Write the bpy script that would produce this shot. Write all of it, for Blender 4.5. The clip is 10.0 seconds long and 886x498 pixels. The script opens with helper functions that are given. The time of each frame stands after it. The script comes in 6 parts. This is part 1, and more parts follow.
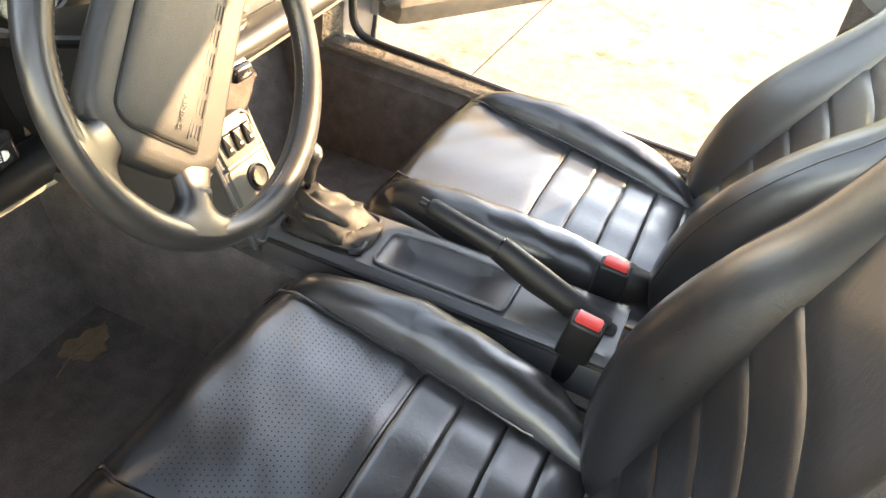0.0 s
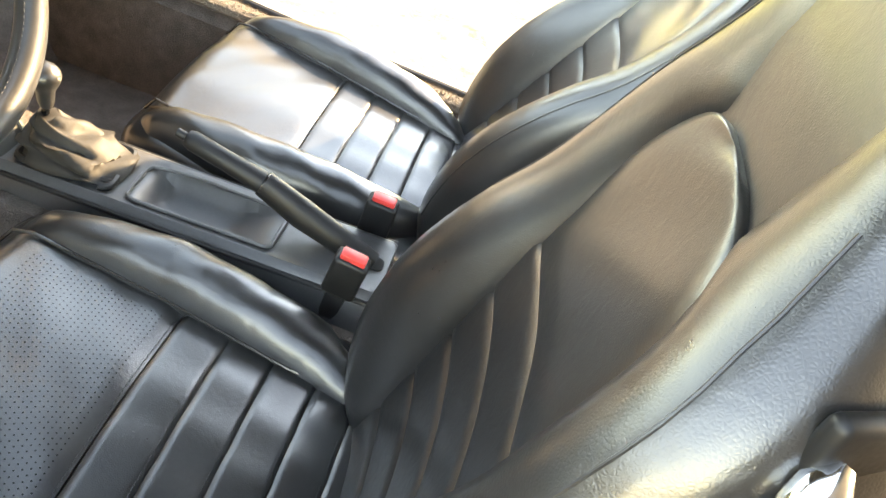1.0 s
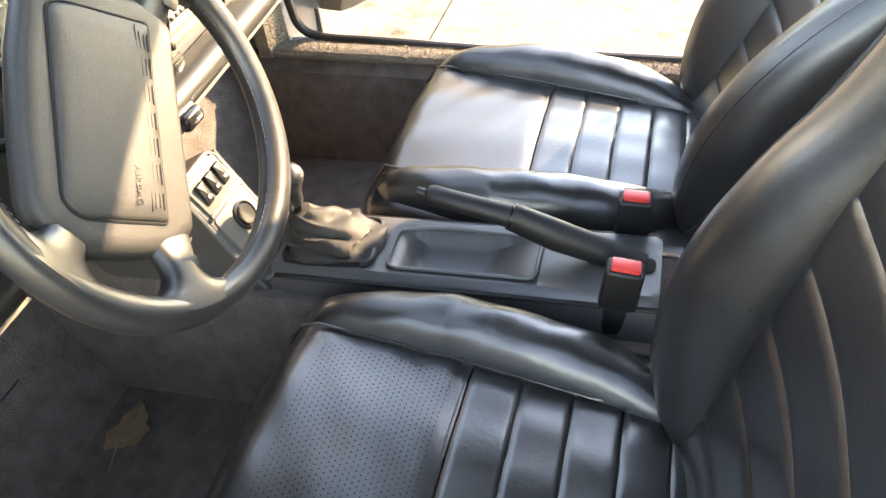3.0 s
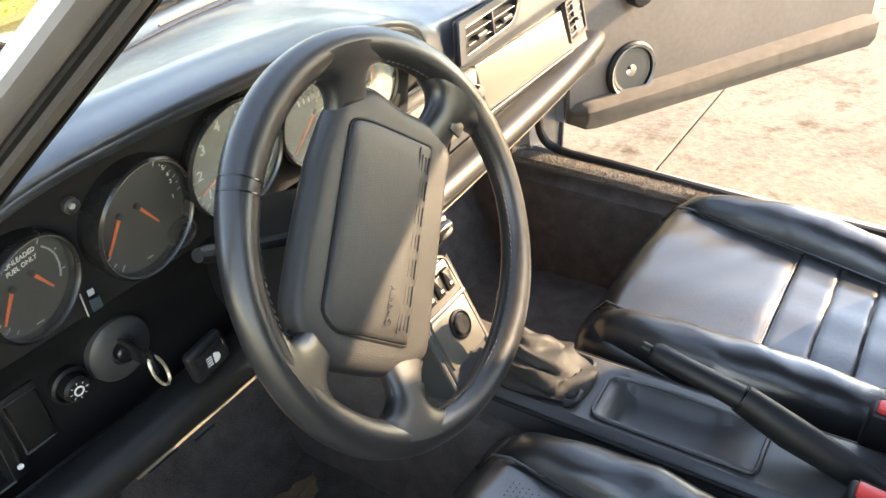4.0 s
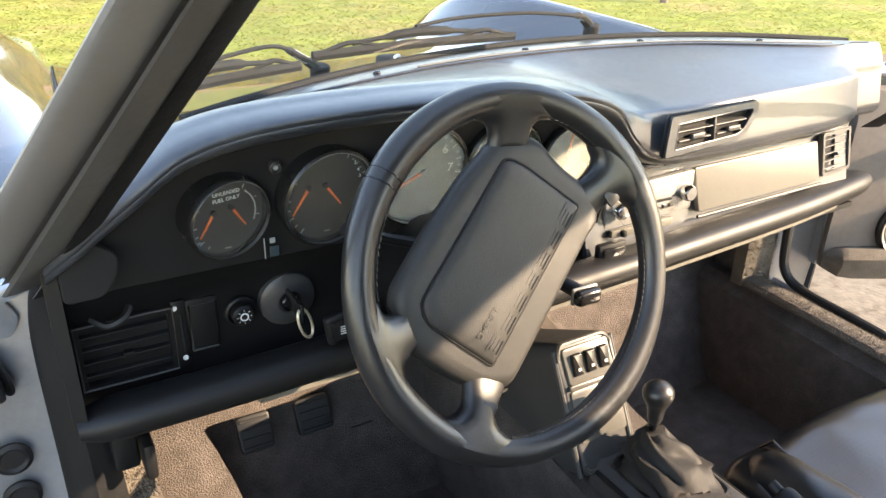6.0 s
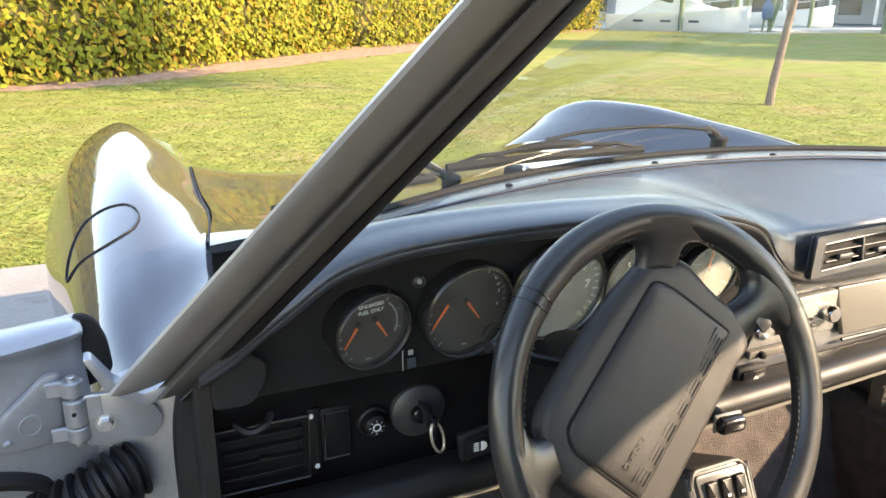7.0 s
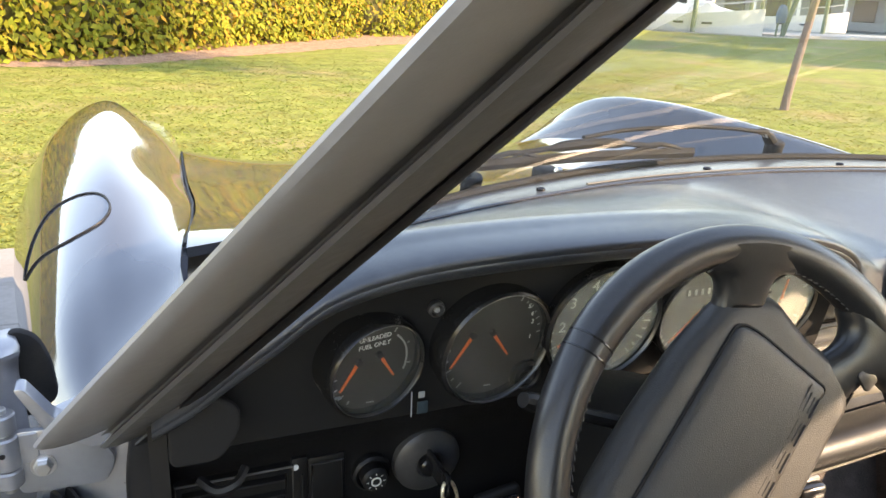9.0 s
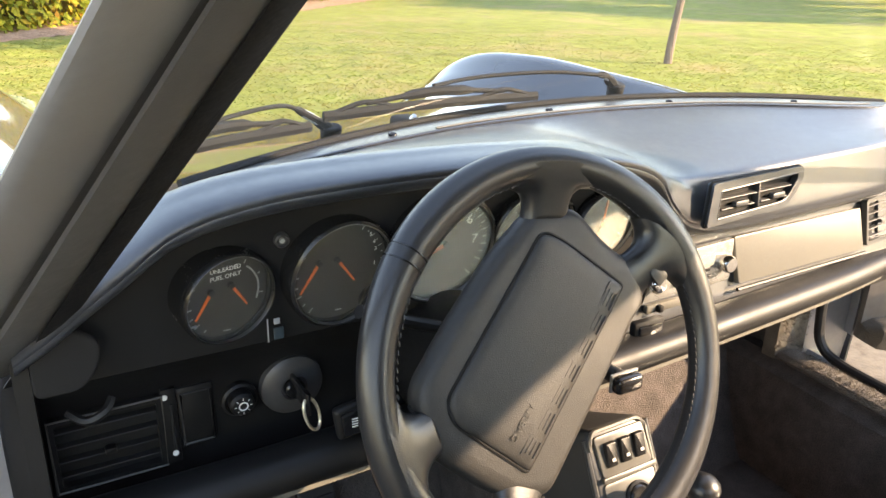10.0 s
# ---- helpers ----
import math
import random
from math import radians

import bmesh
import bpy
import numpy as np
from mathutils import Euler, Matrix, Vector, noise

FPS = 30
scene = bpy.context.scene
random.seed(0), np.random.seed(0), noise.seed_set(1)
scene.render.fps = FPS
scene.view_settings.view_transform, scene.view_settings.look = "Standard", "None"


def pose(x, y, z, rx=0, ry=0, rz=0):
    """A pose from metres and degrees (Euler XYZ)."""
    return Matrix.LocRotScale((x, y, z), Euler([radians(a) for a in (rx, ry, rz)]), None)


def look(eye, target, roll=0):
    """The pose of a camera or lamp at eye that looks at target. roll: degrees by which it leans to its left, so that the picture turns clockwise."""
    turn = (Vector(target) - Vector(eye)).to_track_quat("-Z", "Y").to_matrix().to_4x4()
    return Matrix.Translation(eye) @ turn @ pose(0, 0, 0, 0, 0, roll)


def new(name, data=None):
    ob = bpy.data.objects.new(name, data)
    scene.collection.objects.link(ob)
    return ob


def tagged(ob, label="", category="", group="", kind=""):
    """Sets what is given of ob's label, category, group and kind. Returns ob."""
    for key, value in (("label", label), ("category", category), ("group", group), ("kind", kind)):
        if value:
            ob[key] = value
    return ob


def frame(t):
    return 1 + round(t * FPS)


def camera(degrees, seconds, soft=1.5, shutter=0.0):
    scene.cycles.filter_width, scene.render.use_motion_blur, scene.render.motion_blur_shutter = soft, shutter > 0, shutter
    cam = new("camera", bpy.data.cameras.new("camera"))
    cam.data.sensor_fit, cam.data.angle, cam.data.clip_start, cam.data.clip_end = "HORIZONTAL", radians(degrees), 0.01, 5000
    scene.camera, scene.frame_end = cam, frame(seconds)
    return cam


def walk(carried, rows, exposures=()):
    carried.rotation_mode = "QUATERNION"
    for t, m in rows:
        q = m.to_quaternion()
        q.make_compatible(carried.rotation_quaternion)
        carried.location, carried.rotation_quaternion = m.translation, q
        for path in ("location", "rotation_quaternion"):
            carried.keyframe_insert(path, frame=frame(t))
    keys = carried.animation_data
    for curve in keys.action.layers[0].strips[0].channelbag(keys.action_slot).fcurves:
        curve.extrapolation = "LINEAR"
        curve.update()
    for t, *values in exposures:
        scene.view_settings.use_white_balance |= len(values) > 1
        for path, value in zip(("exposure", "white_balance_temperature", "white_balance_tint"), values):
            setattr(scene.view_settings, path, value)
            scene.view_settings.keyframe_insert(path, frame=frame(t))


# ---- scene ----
cam = camera(60.19, 10.0)
PATH = [
    (0, (-0.8454, -0.4420, 1.1930), (0.2749, -0.0553, 0.2736), 8.34),
    (0.5, (-0.8120, -0.4583, 1.1831), (0.3268, -0.2892, 0.2216), 12.17),
    (1, (-0.8207, -0.4727, 1.2032), (0.3431, -0.5057, 0.2574), 21.01),
    (1.5, (-0.8276, -0.4661, 1.2177), (0.3536, -0.5005, 0.2939), 19.84),
    (2, (-0.7994, -0.4385, 1.1919), (0.3054, -0.2353, 0.1979), -0.55),
    (2.2, (-0.7866, -0.4282, 1.1738), (0.2873, -0.1482, 0.1646), -6.36),
    (3.3, (-0.7786, -0.4155, 1.1901), (0.3014, 0.0459, 0.2570), -8.95),
    (3.5, (-0.7783, -0.3894, 1.2019), (0.3246, 0.1191, 0.3215), -7.99),
    (4, (-0.7431, -0.3426, 1.2164), (0.2825, 0.3954, 0.4079), -5.07),
    (4.5, (-0.6970, -0.3781, 1.1918), (0.1282, 0.5959, 0.4042), -1.19),
    (5, (-0.6965, -0.4205, 1.1948), (0.0340, 0.6562, 0.4484), 1.37),
    (5.2, (-0.7130, -0.4496, 1.1908), (0.0106, 0.6452, 0.4643), 1.61),
    (6.3, (-0.7043, -0.5174, 1.2032), (-0.0331, 0.6969, 0.6331), 0.80),
    (6.5, (-0.7177, -0.5105, 1.2159), (-0.0793, 0.7407, 0.6895), 0.35),
    (7, (-0.7463, -0.4794, 1.2155), (-0.1779, 0.8306, 0.7562), 0.53),
    (7.5, (-0.7430, -0.4587, 1.2095), (-0.2194, 0.8729, 0.7592), 1.68),
    (8, (-0.7392, -0.4532, 1.2092), (-0.2314, 0.8832, 0.7552), 2.76),
    (8.5, (-0.7231, -0.3676, 1.1890), (-0.1961, 0.9515, 0.7070), 3.29),
    (9, (-0.7022, -0.3291, 1.1883), (-0.1387, 0.9783, 0.7158), 2.68),
    (9.5, (-0.6785, -0.3985, 1.1548), (-0.0272, 0.8543, 0.6487), 2.02),
    (10, (-0.6784, -0.4251, 1.1812), (0.0345, 0.7853, 0.6552), 1.37),
]
walk(cam, [(t, look(eye, target, roll)) for t, eye, target, roll in PATH],
     exposures=[(0.0, 4.2, 10900, 19), (0.5, 4.5, 10900, 17), (1.0, 4.6, 11000, 14), (1.5, 4.05, 10000, 17), (2.0, 3.65, 7300, 15), (2.3, 3.8, 7600, 16), (3.5, 4.35, 10100, 18), (4.0, 3.5, 8700, 18), (4.5, 3.45, 8300, 18), (5.0, 3.42, 8500, 18), (6.5, 2.92, 8000, 18), (7.2, 2.78, 8200, 18), (8.0, 2.7, 8500, 22), (9.3, 2.85, 8600, 21), (10.0, 2.95, 8500, 20)])

# ---- light ----
SUN = Vector((0.75, -0.58, 0.41)).normalized()
world = bpy.data.worlds.new("world")
scene.world = world
world.use_nodes = True
_n = world.node_tree.nodes
_sky = _n.new("ShaderNodeTexSky")
_sky.sky_type = "NISHITA"
_sky.sun_disc = False
_sky.sun_elevation = math.asin(SUN.z)
_sky.sun_rotation = math.atan2(SUN.x, SUN.y)
_sky.air_density, _sky.dust_density, _sky.ozone_density = 1.0, 0.15, 1.0
world.node_tree.links.new(_sky.outputs[0], _n["Background"].inputs["Color"])
_n["Background"].inputs["Strength"].default_value = 0.15
_sun = bpy.data.lights.new("sun", "SUN")
_sun.energy, _sun.angle, _sun.color = 2.5, radians(0.6), (1.0, 0.87, 0.68)
sun = new("sun", _sun)
sun.matrix_world = look(SUN * 30, (0, 0, 0))


# ---- materials ----
def mat(name, color, rough=0.5, metal=0.0, spec=0.5, vary=0.15, scale=8.0, bump=0.0, bscale=300.0, bdist=0.001,
        stain=None, stain_scale=3.0, stain_low=0.5, stain_high=0.7, coat=0.0, rvary=0.1, kind="noise", random=0.0, sheen=0.0, wrinkle=0.0):
    """A procedural surface: base colour with variation at two scales, roughness variation, fine relief."""
    m = bpy.data.materials.new(name)
    m.use_nodes = True
    nt = m.node_tree
    b = nt.nodes["Principled BSDF"]
    b.inputs["Metallic"].default_value = metal
    b.inputs["Specular IOR Level"].default_value = spec
    b.inputs["Coat Weight"].default_value = coat
    b.inputs["Coat Roughness"].default_value = 0.03 if metal else 0.2
    b.inputs["Sheen Weight"].default_value = sheen
    tc = nt.nodes.new("ShaderNodeTexCoord")
    geo = nt.nodes.new("ShaderNodeNewGeometry")
    n1 = nt.nodes.new("ShaderNodeTexNoise")
    n1.inputs["Scale"].default_value, n1.inputs["Detail"].default_value = scale, 6
    nt.links.new(geo.outputs["Position"], n1.inputs["Vector"])
    n2 = nt.nodes.new("ShaderNodeTexNoise")
    n2.inputs["Scale"].default_value, n2.inputs["Detail"].default_value = scale * 14, 4
    nt.links.new(geo.outputs["Position"], n2.inputs["Vector"])
    add = nt.nodes.new("ShaderNodeMath")
    add.operation = "ADD"
    nt.links.new(n1.outputs["Fac"], add.inputs[0])
    nt.links.new(n2.outputs["Fac"], add.inputs[1])
    rng = nt.nodes.new("ShaderNodeMapRange")
    rng.inputs["From Min"].default_value, rng.inputs["From Max"].default_value = 0.6, 1.4
    rng.inputs["To Min"].default_value, rng.inputs["To Max"].default_value = 1 - vary, 1 + vary
    nt.links.new(add.outputs[0], rng.inputs["Value"])
    mul = nt.nodes.new("ShaderNodeMix")
    mul.data_type, mul.blend_type = "RGBA", "MULTIPLY"
    mul.inputs["Factor"].default_value = 1.0
    mul.inputs["A"].default_value = (*color, 1)
    nt.links.new(rng.outputs[0], mul.inputs["B"])
    out = mul.outputs["Result"]
    if random:
        info = nt.nodes.new("ShaderNodeObjectInfo")
        hs = nt.nodes.new("ShaderNodeHueSaturation")
        r2 = nt.nodes.new("ShaderNodeMapRange")
        r2.inputs["To Min"].default_value, r2.inputs["To Max"].default_value = 1 - random, 1 + random
        nt.links.new(info.outputs["Random"], r2.inputs["Value"])
        nt.links.new(r2.outputs[0], hs.inputs["Value"])
        nt.links.new(out, hs.inputs["Color"])
        out = hs.outputs["Color"]
    if stain:
        n3 = nt.nodes.new("ShaderNodeTexNoise")
        n3.inputs["Scale"].default_value, n3.inputs["Detail"].default_value = stain_scale, 8
        n3.inputs["Roughness"].default_value = 0.62
        nt.links.new(geo.outputs["Position"], n3.inputs["Vector"])
        r3 = nt.nodes.new("ShaderNodeMapRange")
        r3.inputs["From Min"].default_value, r3.inputs["From Max"].default_value = stain_low, stain_high
        nt.links.new(n3.outputs["Fac"], r3.inputs["Value"])
        mx = nt.nodes.new("ShaderNodeMix")
        mx.data_type = "RGBA"
        mx.inputs["B"].default_value = (*stain, 1)
        nt.links.new(r3.outputs[0], mx.inputs["Factor"])
        nt.links.new(out, mx.inputs["A"])
        out = mx.outputs["Result"]
    nt.links.new(out, b.inputs["Base Color"])
    rr = nt.nodes.new("ShaderNodeMapRange")
    rr.inputs["From Min"].default_value, rr.inputs["From Max"].default_value = 0.6, 1.4
    rr.inputs["To Min"].default_value, rr.inputs["To Max"].default_value = max(0.0, rough - rvary), min(1.0, rough + rvary)
    nt.links.new(add.outputs[0], rr.inputs["Value"])
    nt.links.new(rr.outputs[0], b.inputs["Roughness"])
    if bump:
        if kind == "voronoi":
            t = nt.nodes.new("ShaderNodeTexVoronoi")
            t.feature = "DISTANCE_TO_EDGE"
            t.inputs["Scale"].default_value = bscale
            sock = t.outputs["Distance"]
        else:
            t = nt.nodes.new("ShaderNodeTexNoise")
            t.inputs["Scale"].default_value, t.inputs["Detail"].default_value = bscale, 5
            sock = t.outputs["Fac"]
        nt.links.new(geo.outputs["Position"], t.inputs["Vector"])
        bp = nt.nodes.new("ShaderNodeBump")
        bp.inputs["Strength"].default_value, bp.inputs["Distance"].default_value = bump, bdist
        nt.links.new(sock, bp.inputs["Height"])
        if wrinkle:
            w = nt.nodes.new("ShaderNodeTexNoise")
            w.inputs["Scale"].default_value, w.inputs["Detail"].default_value, w.inputs["Distortion"].default_value = 38, 5, 2.4
            nt.links.new(geo.outputs["Position"], w.inputs["Vector"])
            b2 = nt.nodes.new("ShaderNodeBump")
            b2.inputs["Strength"].default_value, b2.inputs["Distance"].default_value = wrinkle, 0.0022
            nt.links.new(w.outputs["Fac"], b2.inputs["Height"])
            nt.links.new(b2.outputs["Normal"], bp.inputs["Normal"])
        nt.links.new(bp.outputs["Normal"], b.inputs["Normal"])
    return m


def glass_mat(name, tint=(1, 1, 1), rough=0.0, haze=0.0):
    m = bpy.data.materials.new(name)
    m.use_nodes = True
    nt = m.node_tree
    b = nt.nodes["Principled BSDF"]
    nt.nodes.remove(b)
    out = nt.nodes["Material Output"]
    tr = nt.nodes.new("ShaderNodeBsdfTransparent")
    tr.inputs["Color"].default_value = (*tint, 1)
    gl = nt.nodes.new("ShaderNodeBsdfGlossy")
    gl.inputs["Roughness"].default_value = rough
    lw = nt.nodes.new("ShaderNodeLayerWeight")
    lw.inputs["Blend"].default_value = 0.5
    pw = nt.nodes.new("ShaderNodeMath")
    pw.operation, pw.inputs[1].default_value = "POWER", 8.0
    nt.links.new(lw.outputs["Facing"], pw.inputs[0])
    fr = nt.nodes.new("ShaderNodeMapRange")
    fr.inputs["To Min"].default_value, fr.inputs["To Max"].default_value = 0.012, 0.6
    nt.links.new(pw.outputs[0], fr.inputs["Value"])
    mx = nt.nodes.new("ShaderNodeMixShader")
    nt.links.new(fr.outputs[0], mx.inputs["Fac"])
    nt.links.new(tr.outputs[0], mx.inputs[1])
    nt.links.new(gl.outputs[0], mx.inputs[2])
    last = mx.outputs[0]
    # pale diffuse film for dust, also standing in for glare and reflections
    if haze:
        df = nt.nodes.new("ShaderNodeBsdfDiffuse")
        df.inputs["Color"].default_value = (0.75, 0.78, 0.7, 1)
        nz = nt.nodes.new("ShaderNodeTexNoise")
        nz.inputs["Scale"].default_value = 6
        mr = nt.nodes.new("ShaderNodeMapRange")
        mr.inputs["To Min"].default_value, mr.inputs["To Max"].default_value = haze * 0.6, haze * 1.4
        nt.links.new(nz.outputs["Fac"], mr.inputs["Value"])
        m2 = nt.nodes.new("ShaderNodeMixShader")
        nt.links.new(mr.outputs[0], m2.inputs["Fac"])
        nt.links.new(last, m2.inputs[1])
        nt.links.new(df.outputs[0], m2.inputs[2])
        last = m2.outputs[0]
    nt.links.new(last, out.inputs["Surface"])
    return m


def leafy(m, share=0.45):
    """Lets light through thin leaves."""
    nt = m.node_tree
    b = nt.nodes["Principled BSDF"]
    tl = nt.nodes.new("ShaderNodeBsdfTranslucent")
    mx = nt.nodes.new("ShaderNodeMixShader")
    mx.inputs["Fac"].default_value = share
    nt.links.new(b.inputs["Base Color"].links[0].from_socket, tl.inputs["Color"])
    nt.links.new(b.outputs[0], mx.inputs[1])
    nt.links.new(tl.outputs[0], mx.inputs[2])
    nt.links.new(mx.outputs[0], nt.nodes["Material Output"].inputs["Surface"])
    return m


LEATHER = mat("leather_black", (0.0125, 0.0123, 0.0125), 0.33, spec=0.7, coat=0.4, vary=0.25, scale=9, bump=0.32, bscale=400, bdist=0.0007, kind="voronoi", rvary=0.06, wrinkle=0.15)
LEATHER_RIM = mat("leather_rim", (0.017, 0.017, 0.0178), 0.37, spec=0.5, coat=0.15, vary=0.25, scale=14, bump=0.2, bscale=500, bdist=0.0006, kind="voronoi", rvary=0.08)
PAD = mat("airbag_pad_vinyl", (0.031, 0.030, 0.0285), 0.44, spec=0.42, vary=0.15, scale=12, bump=0.45, bscale=600, bdist=0.0007, kind="voronoi", rvary=0.06)
VINYL = mat("dash_vinyl", (0.034, 0.039, 0.047), 0.40, spec=0.6, coat=0.32, vary=0.2, scale=7, bump=0.35, bscale=650, bdist=0.0006, kind="voronoi", rvary=0.07,
            stain=(0.068, 0.071, 0.075), stain_scale=9, stain_low=0.56, stain_high=0.8)
PLASTIC = mat("black_plastic", (0.009, 0.009, 0.0095), 0.48, spec=0.3, vary=0.2, scale=20, bump=0.15, bscale=900, bdist=0.0004)
GLOSS = mat("gloss_black_plastic", (0.012, 0.012, 0.013), 0.18, vary=0.1, scale=20, rvary=0.05)
CONSOLE = mat("console_plastic", (0.045, 0.045, 0.046), 0.42, vary=0.2, scale=16, bump=0.2, bscale=800, bdist=0.0005)
CARPET = mat("dark_carpet", (0.100, 0.085, 0.077), 0.95, vary=0.45, scale=30, bump=1.0, bscale=420, bdist=0.004, spec=0.05, sheen=0.03,
             stain=(0.15, 0.13, 0.115), stain_scale=22, stain_low=0.58, stain_high=0.85)
CARPET_TAN = mat("faded_carpet", (0.115, 0.095, 0.075), 0.95, vary=0.4, scale=40, bump=1.0, bscale=380, bdist=0.004, spec=0.1, sheen=0.15)
RUBBER = mat("black_rubber", (0.010, 0.010, 0.011), 0.55, spec=0.35, vary=0.25, scale=25, bump=0.2, bscale=200, bdist=0.0008)
# door panel made lighter and browner to carry the grazing sun
DOOR_SUNLIT = mat("sunlit_door_vinyl", (0.135, 0.115, 0.10), 0.55, vary=0.2, scale=6, bump=0.4, bscale=500, bdist=0.0006, kind="voronoi")
# lighter carpet for the passenger's post, with missing sunlight in its colour
POST_SUNLIT = mat("sunlit_post_carpet", (0.165, 0.142, 0.115), 0.95, vary=0.35, scale=30, bump=1.0, bscale=380, bdist=0.004, spec=0.1, stain=(0.135, 0.112, 0.088), stain_scale=16, stain_low=0.55, stain_high=0.7)
PILLAR = mat("pillar_trim", (0.10, 0.099, 0.10), 0.45, vary=0.15, scale=10, bump=0.2, bscale=700, bdist=0.0005)
# satin outer pillar band, paler than the inner trim to carry skylight
PILLAR_SKYLIT = mat("skylit_pillar_satin", (0.235, 0.233, 0.238), 0.42, coat=0.25, vary=0.12, scale=10, bump=0.15, bscale=700, bdist=0.0004)
GAITER = mat("gaiter_leather", (0.020, 0.018, 0.016), 0.65, spec=0.3, vary=0.3, scale=20, bump=0.4, bscale=400, bdist=0.0008, kind="voronoi")
PAINT = mat("silver_paint", (0.080, 0.087, 0.100), 0.06, metal=0.4, spec=0.4, vary=0.03, scale=60, coat=0.15, rvary=0.02)
PAINT_DULL = mat("silver_paint_jamb", (0.33, 0.337, 0.35), 0.34, metal=0.55, vary=0.08, scale=10, coat=0.2, rvary=0.08,
                 stain=(0.40, 0.395, 0.38), stain_scale=20, stain_low=0.6, stain_high=0.85)
STEEL = mat("zinc_steel", (0.55, 0.55, 0.54), 0.35, metal=0.9, vary=0.1, scale=40, rvary=0.1)
BRASS = mat("brass_ring", (0.80, 0.70, 0.50), 0.3, metal=0.6, vary=0.05, scale=50)
CHROME = mat("chrome", (0.75, 0.75, 0.74), 0.12, metal=1.0, vary=0.05, scale=50)
DULL_STEEL = mat("dull_grey_metal", (0.13, 0.13, 0.125), 0.35, metal=0.9, vary=0.12, scale=40, rvary=0.1)
BEZEL = mat("gauge_bezel", (0.02, 0.02, 0.02), 0.22, metal=0.3, vary=0.1, scale=50)
FACE = mat("gauge_face", (0.034, 0.031, 0.028), 0.6, vary=0.2, scale=30)
WHITE = mat("white_print", (0.75, 0.75, 0.72), 0.5, vary=0.08, scale=60)
GREY_PRINT = mat("grey_print", (0.35, 0.35, 0.34), 0.5, vary=0.08, scale=60)
ORANGE = mat("orange_needle", (0.85, 0.16, 0.04), 0.5, vary=0.08, scale=60)
RED = mat("red_button", (0.62, 0.045, 0.04), 0.38, vary=0.1, scale=60, bump=0.1, bscale=500, bdist=0.0004)
TRIM = mat("grey_dash_trim", (0.122, 0.115, 0.098), 0.48, vary=0.12, scale=18, bump=0.25, bscale=500, bdist=0.0005)
RADIO = mat("radio_face", (0.30, 0.30, 0.29), 0.30, metal=0.4, vary=0.1, scale=40)
SWITCH = mat("switch_panel", (0.08, 0.076, 0.068), 0.42, vary=0.12, scale=20, bump=0.15, bscale=700, bdist=0.0004)
GREEN = mat("indicator_lens", (0.035, 0.055, 0.065), 0.4, vary=0.1, scale=50)
# film carries the sunlit dashboard's reflection besides a little dust
GLASS = glass_mat("window_glass", (0.94, 0.97, 0.95), 0.0, 0.028)
LENS = glass_mat("gauge_glass", (0.96, 0.96, 0.95), 0.02, 0.02)
# milky film puts the sun's glare on the dials into the glass
LENS_GLARE = glass_mat("glare_gauge_glass", (0.95, 0.95, 0.93), 0.05, 0.21)
THREAD = mat("seat_thread", (0.036, 0.036, 0.037), 0.7, vary=0.2, scale=80)
MATT = mat("matt_black_trim", (0.015, 0.015, 0.0155), 0.8, spec=0.2, vary=0.2, scale=20, bump=0.2, bscale=700, bdist=0.0004)
HOLE = mat("perforation", (0.004, 0.004, 0.004), 0.9, vary=0.05, scale=50)
LEAF_DRY = mat("dry_leaf", (0.16, 0.11, 0.065), 0.75, vary=0.4, scale=45, bump=0.5, bscale=200, bdist=0.002)
HEADLINER = mat("headliner", (0.09, 0.09, 0.09), 0.9, vary=0.1, scale=60, bump=0.3, bscale=600, bdist=0.001)
TYRE = mat("tyre_rubber", (0.02, 0.02, 0.02), 0.8, vary=0.2, scale=20)


# ---- mesh helpers ----
def smooth_mesh(me, sharp=35):
    me.shade_smooth()
    me.set_sharp_from_angle(angle=radians(sharp))


def part(name, bm, material, parent=None, label="", sharp=35):
    """Links a bmesh as one mesh object under a thing or under a part."""
    bmesh.ops.recalc_face_normals(bm, faces=bm.faces)
    me = bpy.data.meshes.new(name)
    bm.to_mesh(me)
    bm.free()
    smooth_mesh(me, sharp)
    me.materials.append(material)
    ob = new(name, me)
    if parent:
        ob.parent = parent
    if label:
        tagged(ob, label)
    return ob


def thing(name, label, category, group="", kind="", at=(0, 0, 0)):
    e = new(name)
    e.empty_display_size = 0.05
    e.location = at
    return tagged(e, label, category, group, kind)


def hold(ob, parent):
    """Makes ob a child of parent and leaves it where it stands."""
    bpy.context.view_layer.update()
    ob.parent = parent
    ob.matrix_parent_inverse = parent.matrix_world.inverted()
    return ob


def loft(bm, rings, close=True, caps=True):
    """Skins rings of equally many points."""
    vs = [[bm.verts.new(p) for p in r] for r in rings]
    n = len(rings[0])
    for a, b in zip(vs, vs[1:]):
        for i in range(n if close else n - 1):
            j = (i + 1) % n
            try:
                bm.faces.new((a[i], a[j], b[j], b[i]))
            except ValueError:
                pass
    if caps and close:
        bm.faces.new(vs[0][::-1])
        bm.faces.new(vs[-1])
    return vs


def lofted(rings, close=True, caps=True):
    bm = bmesh.new()
    loft(bm, rings, close, caps)
    return bm


